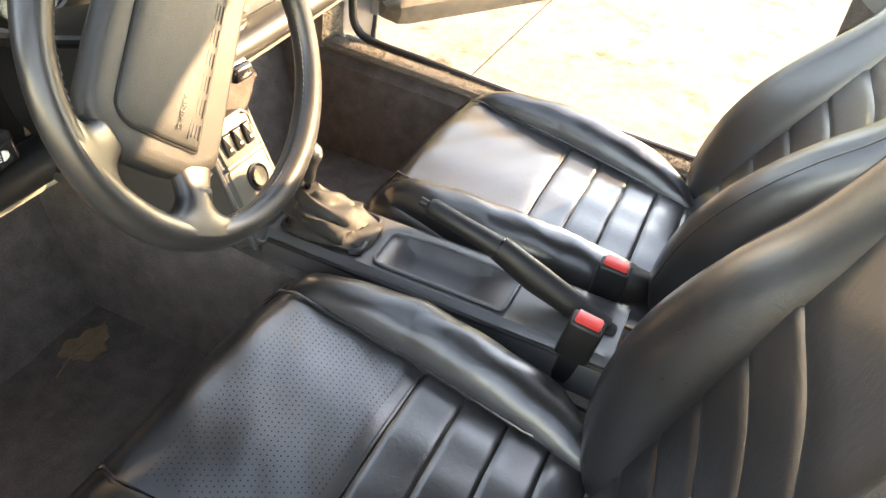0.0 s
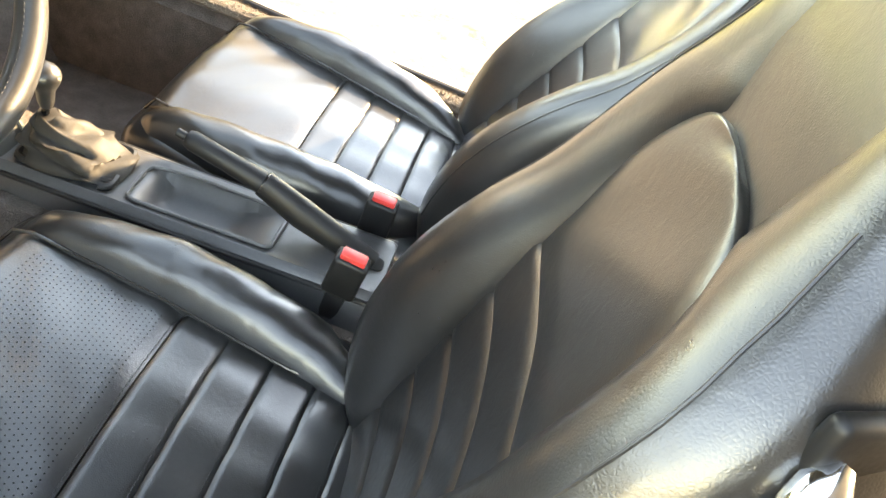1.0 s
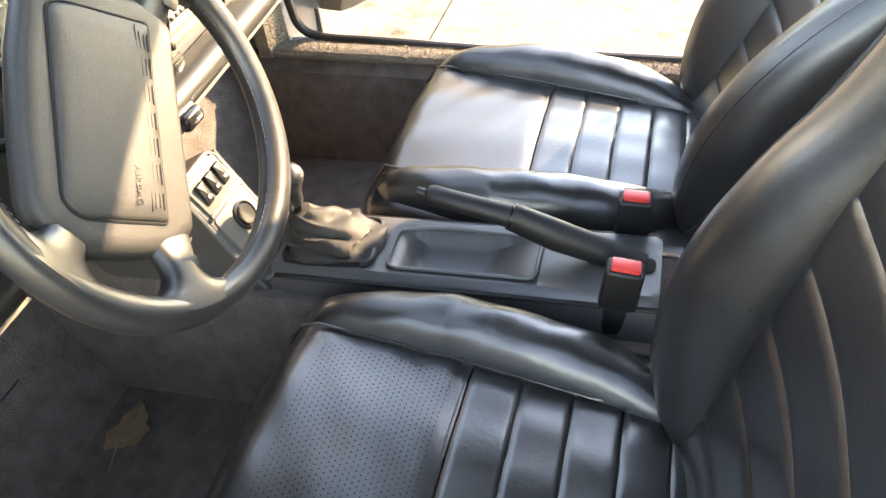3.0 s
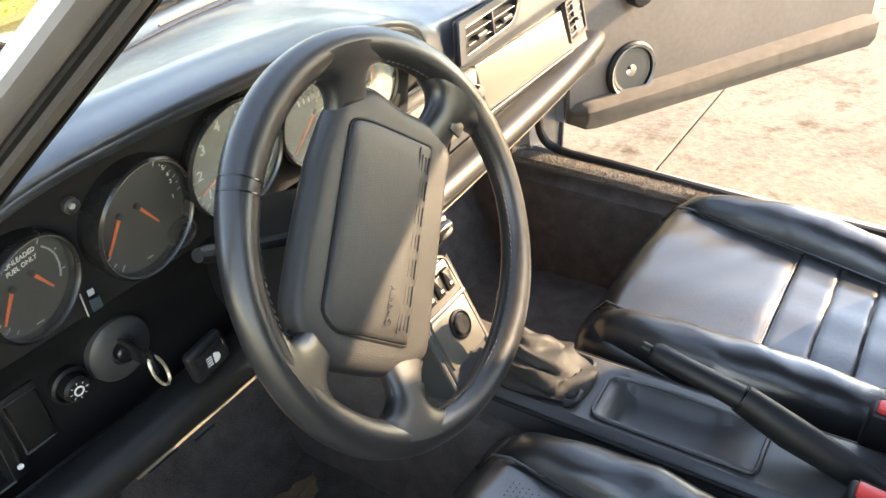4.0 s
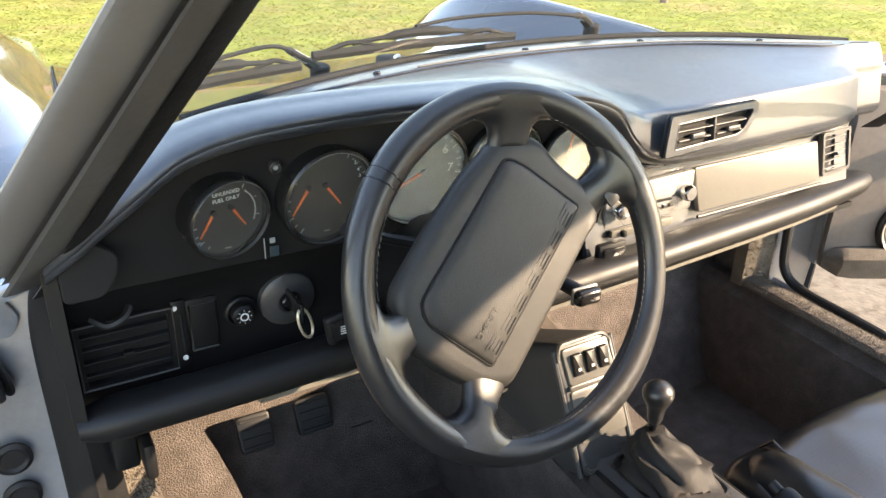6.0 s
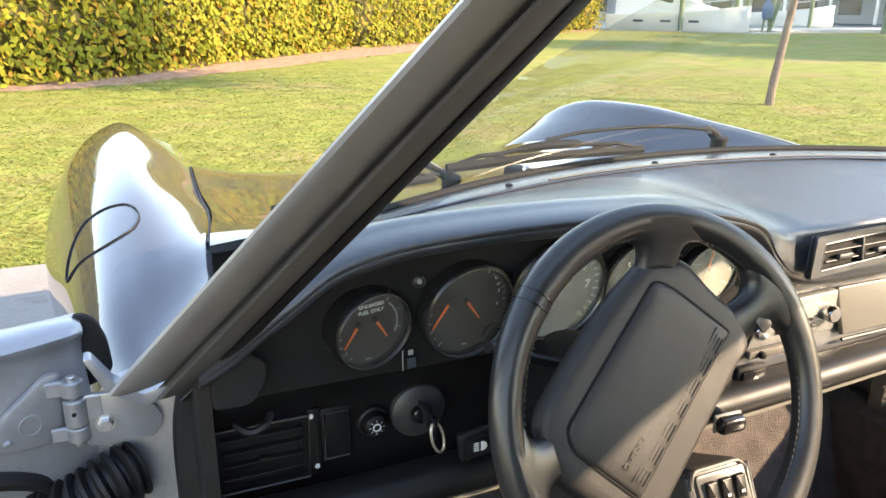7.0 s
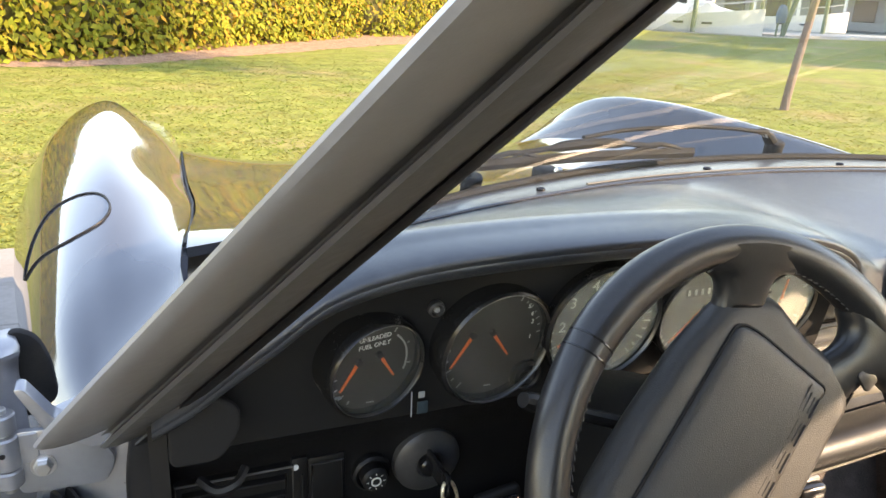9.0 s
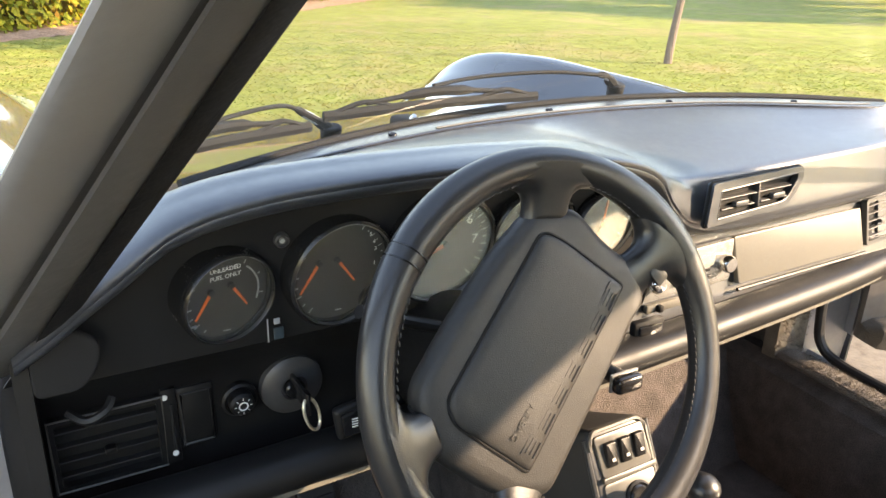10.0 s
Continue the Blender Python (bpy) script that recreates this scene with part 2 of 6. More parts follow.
def lerp(x, table):
    """Piecewise linear look-up in rows of (x, value...)."""
    if x <= table[0][0]:
        r = table[0][1:]
    elif x >= table[-1][0]:
        r = table[-1][1:]
    else:
        for a, b in zip(table, table[1:]):
            if a[0] <= x <= b[0]:
                k = (x - a[0]) / (b[0] - a[0])
                r = tuple(p + k * (q - p) for p, q in zip(a[1:], b[1:]))
                break
    return r if len(r) > 1 else r[0]


def spline(x, table):
    """Smooth look-up in rows of (x, value...): Catmull-Rom."""
    xs = [r[0] for r in table]
    if x <= xs[0]:
        r = table[0][1:]
    elif x >= xs[-1]:
        r = table[-1][1:]
    else:
        i = max(k for k in range(len(xs) - 1) if xs[k] <= x)
        p = [table[max(i - 1, 0)], table[i], table[i + 1], table[min(i + 2, len(xs) - 1)]]
        h = p[2][0] - p[1][0]
        k = (x - p[1][0]) / h
        r = []
        for c in range(1, len(table[0])):
            m0 = (p[2][c] - p[0][c]) / max(p[2][0] - p[0][0], 1e-6) * h
            m1 = (p[3][c] - p[1][c]) / max(p[3][0] - p[1][0], 1e-6) * h
            r.append((2 * k**3 - 3 * k**2 + 1) * p[1][c] + (k**3 - 2 * k**2 + k) * m0 + (-2 * k**3 + 3 * k**2) * p[2][c] + (k**3 - k**2) * m1)
        r = tuple(r)
    return r if len(r) > 1 else r[0]


def curve_points(points, n):
    """n points on a smooth curve through the given ones."""
    rows = [(i, *p) for i, p in enumerate(points)]
    return [Vector(spline(k * (len(points) - 1) / (n - 1), rows)) for k in range(n)]


def tube_rings(points, radius, seg=12, flat=1.0, up=(0, 0, 1)):
    """Rings of a tube along points; radius is a number or one for each point; flat squeezes it along up."""
    pts = [Vector(p) for p in points]
    rings = []
    for i, p in enumerate(pts):
        d = (pts[min(i + 1, len(pts) - 1)] - pts[max(i - 1, 0)]).normalized()
        a = d.cross(Vector(up))
        if a.length < 1e-4:
            a = d.cross(Vector((1, 0, 0)))
        a.normalize()
        b = a.cross(d)
        r = radius[i] if isinstance(radius, (list, tuple)) else radius
        rings.append([p + r * (math.cos(2 * math.pi * k / seg) * a + flat * math.sin(2 * math.pi * k / seg) * b) for k in range(seg)])
    return rings


def tube(points, radius, seg=12, flat=1.0, up=(0, 0, 1)):
    return lofted(tube_rings(points, radius, seg, flat, up))


def add_tube(bm, points, radius, seg=8, flat=1.0, up=(0, 0, 1)):
    loft(bm, tube_rings(points, radius, seg, flat, up))


def rod(a, b, r0, r1=None, seg=16):
    """A cylinder or cone from a to b with small rounded rims."""
    a, b = Vector(a), Vector(b)
    r1 = r0 if r1 is None else r1
    L = (b - a).length
    e = min(0.15 * L, 0.2 * min(r0, r1))
    d = (b - a).normalized()
    return tube([a, a + d * e, b - d * e, b], [r0 - e, r0, r1, r1 - e], seg, up=(0.3, 0.9, 0.2))


def rbox(size, centre=(0, 0, 0), bevel=0.003, seg=2, rot=None):
    """A box with rounded edges."""
    bm = bmesh.new()
    bmesh.ops.create_cube(bm, size=1, matrix=Matrix.Diagonal((*size, 1)))
    b = min(bevel, 0.45 * min(size))
    if b > 0:
        bmesh.ops.bevel(bm, geom=list(bm.edges), offset=b, segments=seg, profile=0.5, affect="EDGES")
    m = Matrix.Translation(centre) @ (rot.to_4x4() if rot else Matrix())
    bmesh.ops.transform(bm, matrix=m, verts=bm.verts)
    return bm


def moved(bm, m):
    bmesh.ops.transform(bm, matrix=m, verts=bm.verts)
    return bm


def joined(bms):
    """One bmesh out of several, for pieces of one part."""
    out = bmesh.new()
    for b in bms:
        me = bpy.data.meshes.new("tmp")
        b.to_mesh(me)
        b.free()
        out.from_mesh(me)
        bpy.data.meshes.remove(me)
    return out


def grid(nu, nv, f):
    """A sheet of nu x nv cells; f(u, v) gives the place for u and v in 0..1."""
    bm = bmesh.new()
    vs = [[bm.verts.new(f(i / nu, j / nv)) for j in range(nv + 1)] for i in range(nu + 1)]
    for i in range(nu):
        for j in range(nv):
            bm.faces.new((vs[i][j], vs[i + 1][j], vs[i + 1][j + 1], vs[i][j + 1]))
    return bm


def slab(nu, nv, f, thick, way):
    """A sheet like grid() with thickness along the given way."""
    way = Vector(way) * thick
    bm = bmesh.new()
    top = [[bm.verts.new(f(i / nu, j / nv)) for j in range(nv + 1)] for i in range(nu + 1)]
    low = [[bm.verts.new(v.co + way) for v in r] for r in top]
    for i in range(nu):
        for j in range(nv):
            bm.faces.new((top[i][j], top[i + 1][j], top[i + 1][j + 1], top[i][j + 1]))
            bm.faces.new((low[i][j + 1], low[i + 1][j + 1], low[i + 1][j], low[i][j]))
    for i in range(nu):
        bm.faces.new((top[i][0], low[i][0], low[i + 1][0], top[i + 1][0]))
        bm.faces.new((top[i + 1][nv], low[i + 1][nv], low[i][nv], top[i][nv]))
    for j in range(nv):
        bm.faces.new((top[0][j + 1], low[0][j + 1], low[0][j], top[0][j]))
        bm.faces.new((top[nu][j], low[nu][j], low[nu][j + 1], top[nu][j + 1]))
    return bm


def prism(outline, depth, m=None, bevel=0.0, seg=2):
    """A flat outline in x, y drawn out along z from 0 to depth, with a rounded rim on top."""
    bm = bmesh.new()
    vs = [bm.verts.new((x, y, 0)) for x, y in outline]
    f = bm.faces.new(vs)
    r = bmesh.ops.extrude_face_region(bm, geom=[f])
    up = [v for v in r["geom"] if isinstance(v, bmesh.types.BMVert)]
    bmesh.ops.translate(bm, vec=(0, 0, depth), verts=up)
    if bevel:
        es = [e for e in bm.edges if all(v in up for v in e.verts)]
        bmesh.ops.bevel(bm, geom=es, offset=bevel, segments=seg, profile=0.5, affect="EDGES")
    if m:
        bmesh.ops.transform(bm, matrix=m, verts=bm.verts)
    return bm


def round_poly(points, r, n=5):
    """The outline with its corners rounded."""
    out = []
    k = len(points)
    rs = r if isinstance(r, (list, tuple)) else [r] * k
    for i in range(k):
        p, a, b = Vector(points[i]), Vector(points[i - 1]), Vector(points[(i + 1) % k])
        da, db = (a - p), (b - p)
        t = min(rs[i], 0.45 * da.length, 0.45 * db.length)
        s, e = p + da.normalized() * t, p + db.normalized() * t
        for j in range(n + 1):
            q = j / n
            out.append(((1 - q) ** 2 * s + 2 * q * (1 - q) * p + q * q * e).to_tuple())
    return out


def frame_ring(outer, inner, depth, m=None):
    """A rim between two outlines with equally many points, drawn out along z."""
    n = len(outer)
    rings = [[(x, y, 0) for x, y in outer], [(x, y, depth) for x, y in outer], [(x, y, depth) for x, y in inner], [(x, y, 0) for x, y in inner]]
    bm = bmesh.new()
    vs = loft(bm, rings, True, False)
    for i in range(n):
        j = (i + 1) % n
        bm.faces.new((vs[3][i], vs[3][j], vs[0][j], vs[0][i]))
    if m:
        bmesh.ops.transform(bm, matrix=m, verts=bm.verts)
    return bm


def frame_at(origin, right, up):
    """A pose whose x runs along right and y along up; z faces the viewer."""
    x = Vector(right).normalized()
    z = x.cross(Vector(up)).normalized()
    y = z.cross(x)
    m = Matrix((x, y, z)).transposed().to_4x4()
    m.translation = Vector(origin)
    return m


def text_mesh(words, size, depth=0.0003, spacing=1.0, offset=0.0):
    cu = bpy.data.curves.new("words", "FONT")
    cu.body, cu.size, cu.extrude, cu.align_x, cu.align_y, cu.space_character, cu.offset = words, size, depth, "CENTER", "CENTER", spacing, offset
    cu.resolution_u = 3
    ob = bpy.data.objects.new("words", cu)
    scene.collection.objects.link(ob)
    bpy.context.view_layer.update()
    me = bpy.data.meshes.new_from_object(ob.evaluated_get(bpy.context.evaluated_depsgraph_get()))
    bpy.data.objects.remove(ob)
    bm = bmesh.new()
    bm.from_mesh(me)
    bpy.data.meshes.remove(me)
    return bm


def disc(r, z=0.0, n=32):
    bm = bmesh.new()
    bmesh.ops.create_circle(bm, cap_ends=True, radius=r, segments=n)
    return moved(bm, pose(0, 0, z))


def revolve(profile, n=32, m=None, ring=False):
    """Turns rows of (radius, height) round z."""
    rings = [[(max(r, 1e-5) * math.cos(2 * math.pi * k / n), max(r, 1e-5) * math.sin(2 * math.pi * k / n), h) for k in range(n)] for r, h in profile]
    bm = lofted(rings + rings[:1], True, False) if ring else lofted(rings)
    if ring:
        bmesh.ops.remove_doubles(bm, verts=bm.verts, dist=1e-6)
    if m:
        bmesh.ops.transform(bm, matrix=m, verts=bm.verts)
    return bm


# ---- ground and garden ----
GRASS = mat("lawn", (0.205, 0.22, 0.055), 0.9, vary=0.5, scale=3.0, bump=0.6, bscale=26, bdist=0.02, spec=0.1,
            stain=(0.30, 0.225, 0.11), stain_scale=0.5, stain_low=0.5, stain_high=0.72)
BLADE = mat("grass_blades", (0.19, 0.24, 0.05), 0.7, vary=0.5, scale=2.0, spec=0.2, stain=(0.30, 0.25, 0.08), stain_scale=1.6, stain_low=0.42, stain_high=0.66)
SLAB = mat("sandy_concrete", (0.165, 0.140, 0.108), 0.9, vary=0.35, scale=2.5, bump=0.8, bscale=60, bdist=0.004, spec=0.15, random=0.04,
           stain=(0.075, 0.056, 0.038), stain_scale=9, stain_low=0.54, stain_high=0.70)
MULCH = mat("bark_mulch", (0.33, 0.21, 0.14), 0.95, vary=0.5, scale=8, bump=1.0, bscale=30, bdist=0.03, spec=0.1)
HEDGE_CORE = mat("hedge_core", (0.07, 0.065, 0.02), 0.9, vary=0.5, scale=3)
BARK = mat("young_bark", (0.16, 0.115, 0.09), 0.85, vary=0.35, scale=10, bump=0.6, bscale=60, bdist=0.004)
HULL = mat("boat_hull", (0.72, 0.73, 0.72), 0.3, vary=0.06, scale=1)
SEAWALL = mat("seawall_concrete", (0.42, 0.40, 0.36), 0.9, vary=0.2, scale=1.5, bump=0.4, bscale=20, bdist=0.01)
PILING = mat("green_piling", (0.13, 0.17, 0.11), 0.8, vary=0.25, scale=4)
SIDING = mat("pale_siding", (0.30, 0.325, 0.34), 0.7, vary=0.12, scale=1.0)
WINDOW_DARK = mat("far_window", (0.06, 0.07, 0.08), 0.2, vary=0.2, scale=1.0)
BLUE = mat("blue_cover", (0.06, 0.12, 0.22), 0.6, vary=0.3, scale=3)
WATER = mat("canal_water", (0.05, 0.08, 0.08), 0.45, vary=0.2, scale=1, bump=0.3, bscale=2, bdist=0.05)


def leaf_mat():
    m = mat("hedge_leaves", (0.20, 0.17, 0.02), 0.7, spec=0.15, vary=0.25, scale=1.2)
    nt = m.node_tree
    b = nt.nodes["Principled BSDF"]
    geo = nt.nodes.new("ShaderNodeNewGeometry")
    ramp = nt.nodes.new("ShaderNodeValToRGB")
    e = ramp.color_ramp.elements
    e[0].position, e[0].color = 0.0, (0.12, 0.13, 0.02, 1)
    e[1].position, e[1].color = 1.0, (0.36, 0.19, 0.035, 1)
    for pos, col in ((0.35, (0.17, 0.20, 0.022, 1)), (0.6, (0.23, 0.22, 0.025, 1)), (0.8, (0.31, 0.26, 0.035, 1))):
        k = e.new(pos)
        k.color = col
    nt.links.new(geo.outputs["Random Per Island"], ramp.inputs["Fac"])
    nt.links.new(ramp.outputs[0], b.inputs["Base Color"])
    return m


LEAVES = leafy(leaf_mat(), 0.35)
leafy(BLADE, 0.5)

bm = grid(40, 40, lambda u, v: (-700 + 1400 * u, -700 + 1400 * v, 0))
tagged(part("ground", bm, GRASS), "sunlit patchy yellow-green mown lawn", "lawn", kind="structure")


def driveway():
    e = thing("driveway", "pale sandy concrete driveway with dark stains and joints", "driveway", kind="structure")
    size = 3.02
    bmq = rbox((size - 0.005, size - 0.005, 0.05), (0, 0, 0), 0.006, 1)
    first = None
    for i in range(5):
        for j in range(5):
            x, y = -8.5 + size * (i + 0.5), 3.40 - size * (j + 0.5)
            if first is None:
                first = part("slab", bmq, SLAB, e)
                o = first
            else:
                o = new("slab", first.data)
                o.parent = e
            o.location = (x, y, -0.005)
            o.rotation_euler = (0, 0, (i + j) % 4 * math.pi / 2)


driveway()


PALE = mat("pale_concrete", (0.25, 0.235, 0.215), 0.9, vary=0.15, scale=3, bump=0.6, bscale=80, bdist=0.003, spec=0.15, random=0.04,
           stain=(0.18, 0.16, 0.14), stain_scale=6, stain_low=0.58, stain_high=0.75)


def walkway():
    e = thing("walkway", "pale concrete walkway beside the lawn", "walkway", kind="structure")
    first = None
    for i in range(4):
        for j in range(2):
            if first is None:
                o = first = part("slab", rbox((1.495, .895, .05), (0, 0, 0), .006, 1), PALE, e)
            else:
                o = new("slab", first.data)
                o.parent = e
            o.location = (-2.02 - 1.5 * i + .75, 2.95 - .9 * j, .003)


walkway()


def hedge_line(s):
    """Centre line of the hedge by metres from its near end."""
    return spline(s, [(-12, -14.2, 9.4), (-4, -6.8, 11.3), (0, -3.0, 12.5), (1.2, -1.9, 12.9), (2.5, -.95, 13.75), (4.9, .6, 15.6), (8.2, 2.8, 18.0), (11.2, 4.95, 20.05), (20, 11.6, 25.6), (33, 21.9, 33.5)])


def hedge(name, s0, s1, high, count, label, seed):
    rnd = random.Random(seed)
    e = thing(name, label, "hedge", kind="")
    # dark solid body that fills the hedge behind its leaves
    bm = bmesh.new()
    for k in range(int((s1 - s0) / 0.8) + 1):
        s = min(s0 + k * 0.8, s1 - 0.8)
        x, y = hedge_line(s + 0.4)
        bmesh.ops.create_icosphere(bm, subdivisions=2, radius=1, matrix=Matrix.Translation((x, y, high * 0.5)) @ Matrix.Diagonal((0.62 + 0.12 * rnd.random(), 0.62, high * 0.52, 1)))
    part("inner_body", bm, HEDGE_CORE, e)
    verts, faces = [], []
    for _ in range(count):
        s = s0 + (s1 - s0) * rnd.random()
        x, y = hedge_line(s)
        a = rnd.random() * math.pi * 2
        z = high * rnd.random() ** 0.85
        bulge = 0.72 + 0.22 * noise.noise((x * 0.9, y * 0.9, z * 1.3)) + 0.12 * rnd.random()
        bulge *= 1.0 - 0.25 * max(0, z / high - 0.8) / 0.2
        c = Vector((x + bulge * math.cos(a), y + bulge * math.sin(a), max(0.05, z)))
        size = 0.045 + 0.045 * rnd.random()
        n = Vector((math.cos(a) + rnd.uniform(-.7, .7), math.sin(a) + rnd.uniform(-.7, .7), rnd.uniform(-.2, .9))).normalized()
        t = n.orthogonal().normalized()
        t = Matrix.Rotation(rnd.random() * 6.28, 3, n) @ t
        w = n.cross(t)
        i = len(verts)
        verts += [c - t * size, c + w * size * 0.55, c + t * size, c - w * size * 0.55]
        faces.append((i, i + 1, i + 2, i + 3))
    me = bpy.data.meshes.new("leaves")
    me.from_pydata([tuple(v) for v in verts], [], faces)
    me.materials.append(LEAVES)
    o = new("leaves", me)
    o.parent = e
    tagged(o, kind="stuff")


hedge("hedge", -10, 10.9, 2.9, 75000, "tall clipped hedge of sunlit yellow-green leaves", 3)
hedge("hedge", 11.8, 21, 3.0, 22000, "bright green clipped hedge farther along the lawn", 4)
hedge("hedge", 21, 33, 3.4, 16000, "olive clipped hedge ending near the boats", 5)


def mulch_edge(u):
    return lerp(-11 + 44 * u, [(-11, 2.3), (0, 2.3), (2.5, 3.0), (5, 3.8), (11, 4.6), (16, 3.0), (22, 1.6), (33, 1.4)]) + 0.3 * noise.noise((u * 60, 1.7, 0)) + 0.3 * noise.noise((u * 210, 5.1, 0))


bm = grid(260, 6, lambda u, v: (lambda p, w: (p[0] + (v - 0.5) * w * 0.62, p[1] - (v - 0.5) * w * 0.72, 0.004 + 0.055 * math.sin(math.pi * v) + 0.03 * noise.noise((u * 300, v * 9, 2))))(hedge_line(-11 + 44 * u), mulch_edge(u)))
tagged(part("mulch_bed", bm, MULCH), "strip of reddish bark mulch under the hedge", "mulch bed", kind="structure")


def lawn_blades():
    rnd = random.Random(8)
    verts, faces = [], []
    for _ in range(120000):
        d = 3.6 + 13 * rnd.random() ** 1.3
        a = rnd.uniform(-0.55, 1.35)
        x, y = -0.8 + d * math.sin(a), -0.5 + d * math.cos(a) * 1.05
        if y < 3.42 or (abs(x) < 0.9 and y < 2.3):
            continue
        h = (0.005 + 0.010 * rnd.random()) * (1 + d * .05) * max(.1, 1 - (d - 4) / 14)
        t = rnd.random() * 6.28
        dx, dy = math.cos(t) * 0.007 * (1 + d * .12), math.sin(t) * 0.007 * (1 + d * .12)
        bx, by = rnd.uniform(-.05, .05), rnd.uniform(-.05, .05)
        i = len(verts)
        verts += [(x - dx, y - dy, 0), (x + dx, y + dy, 0), (x + bx, y + by, h)]
        faces.append((i, i + 1, i + 2))
    me = bpy.data.meshes.new("grass_blades")
    me.from_pydata(verts, [], faces)
    me.materials.append(BLADE)
    tagged(new("grass_blades", me), "short uneven yellow-green grass blades", "grass", kind="stuff")


lawn_blades()


def young_tree():
    e = thing("young_tree", "slim leaning reddish-brown young tree trunk on the lawn", "tree", at=(7.06, 7.0, 0))
    pts = curve_points([(0, 0, -0.1), (0.03, 0.0, 0.3), (0.12, -0.05, 1.2), (0.28, -0.1, 2.6), (0.42, -0.14, 4.0)], 24)
    part("trunk", tube(pts, [0.058 - 0.022 * k / 23 for k in range(24)], 10), BARK, e)
    rnd = random.Random(12)
    verts, faces = [], []
    for _ in range(2600):
        c = Vector((0.45 + rnd.gauss(0, .8), -0.15 + rnd.gauss(0, .8), 4.6 + rnd.gauss(0, .55)))
        n = Vector((rnd.gauss(0, 1), rnd.gauss(0, 1), rnd.gauss(0, 1))).normalized()
        t = n.orthogonal().normalized() * 0.1
        w = n.cross(t)
        i = len(verts)
        verts += [c - t, c + w * .5, c + t, c - w * .5]
        faces.append((i, i + 1, i + 2, i + 3))
    me = bpy.data.meshes.new("crown")
    me.from_pydata([tuple(v) for v in verts], [], faces)
    me.materials.append(LEAVES)
    o = new("crown", me)
    o.parent = e
    for k in range(7):
        a = k * 0.9
        part("limb", tube(curve_points([(0.38, -0.13, 3.5 + 0.1 * k), (0.38 + 0.4 * math.cos(a), -0.13 + 0.4 * math.sin(a), 4.2), (0.4 + 0.9 * math.cos(a), -.13 + .9 * math.sin(a), 4.7)], 8), [0.03 - 0.003 * i for i in range(8)], 6), BARK, e)


young_tree()


# ---- waterside, far off ----
for x0, y0, x1, y1 in ((18.0, 37.6, 27.0, 27.4), (27.0, 27.4, 64.0, 26.6)):
    bm = slab(24, 1, lambda u, v: (x0 + (x1 - x0) * u + .35 * v, y0 + (y1 - y0) * u + .35 * v, .05), 1.0, (0, 0, -1))
    tagged(part("seawall", bm, SEAWALL), "low concrete seawall along the edge of the lawn", "seawall", kind="structure")


def boat(at, turn, L, label, cabin=True):
    e = thing("motor_boat", label, "boat", "boats along the seawall", at=at)
    e.rotation_euler = (0, 0, turn)
    rings = []
    for k in range(13):
        u = k / 12
        w = 1.45 * (1 - max(0, u - 0.45) ** 2 / 0.31) ** 0.5 if u < 1 else 0.02
        w = max(w, 0.03)
        zt = 0.95 + 0.55 * u * u
        rings.append([(L * u, -w, zt), (L * u, -w * 0.95, zt - .35), (L * u, -w * .72, 0.0), (L * u, w * .72, 0.0), (L * u, w * .95, zt - .35), (L * u, w, zt)])
    part("hull", lofted(rings), HULL, e)
    if cabin:
        rings = [[(L * u, -w, 0.95), (L * u, -w * .86, z), (L * u, w * .86, z), (L * u, w, .95)] for u, w, z in ((.06, 1.15, 2.3), (.3, 1.15, 2.35), (.52, 1.1, 2.2), (.66, .95, 1.5), (.82, .6, 1.25))]
        part("cabin", lofted(rings), HULL, e)
        for s in (-1, 1):
            for u in (.12, .27, .42):
                part("window", rbox((L * .12, .03, .5), (L * u, s * 1.02, 1.85), .02), WINDOW_DARK, e)
        part("windscreen", rbox((.03, 1.6, .55), (L * .6, 0, 1.8), .02), WINDOW_DARK, e)
    for s in (-1, 1):
        part("rail", tube(curve_points([(L * .5, s * 1.3, 1.1), (L * .55, s * 1.25, 1.55), (L * .8, s * .9, 1.75), (L * .97, s * .15, 1.95)], 12), .025, 6), STEEL, e)
    for k in range(3):
        part("portlight", rbox((.5, .02, .12), (L * (.25 + .2 * k), -1.42, .62), .02), WINDOW_DARK, e)
    return e


boat((23.7, 34.0, -.05), radians(-53), 6.7, "white cabin cruiser moored behind the seawall").scale = (1, .9, .86)
boat((38.0, 42.0, -0.2), radians(-50), 7.0, "small white motor boat moored farther along", False)
for x, y, h, r in ((24.9, 30.2, 3.2, .12), (28.4, 29.6, 2.8, .10), (30.2, 32.2, 3.0, .11), (33.6, 33.0, 3.2, .11), (37.0, 33.5, 3.0, .12)):
    bm = rod((x, y, -.5), (x, y, h), r, r * .92, 10)
    tagged(part("piling", bm, PILING), "weathered green timber mooring piling", "piling", "pilings along the seawall")
bm = grid(6, 6, lambda u, v: (27.4 - 9.0 * v + 60 * u, 27.8 + 10.2 * v + 25 * v * v, 0.02))
tagged(part("water", bm, WATER), "dull canal water beyond the seawall", "water", kind="structure")
bm = slab(10, 4, lambda u, v: (28.6 + 30 * u, 27.9 + 3.6 * v, .10), .12, (0, 0, -1))
tagged(part("dock", bm, SEAWALL), "pale concrete dock behind the seawall", "dock", kind="structure")


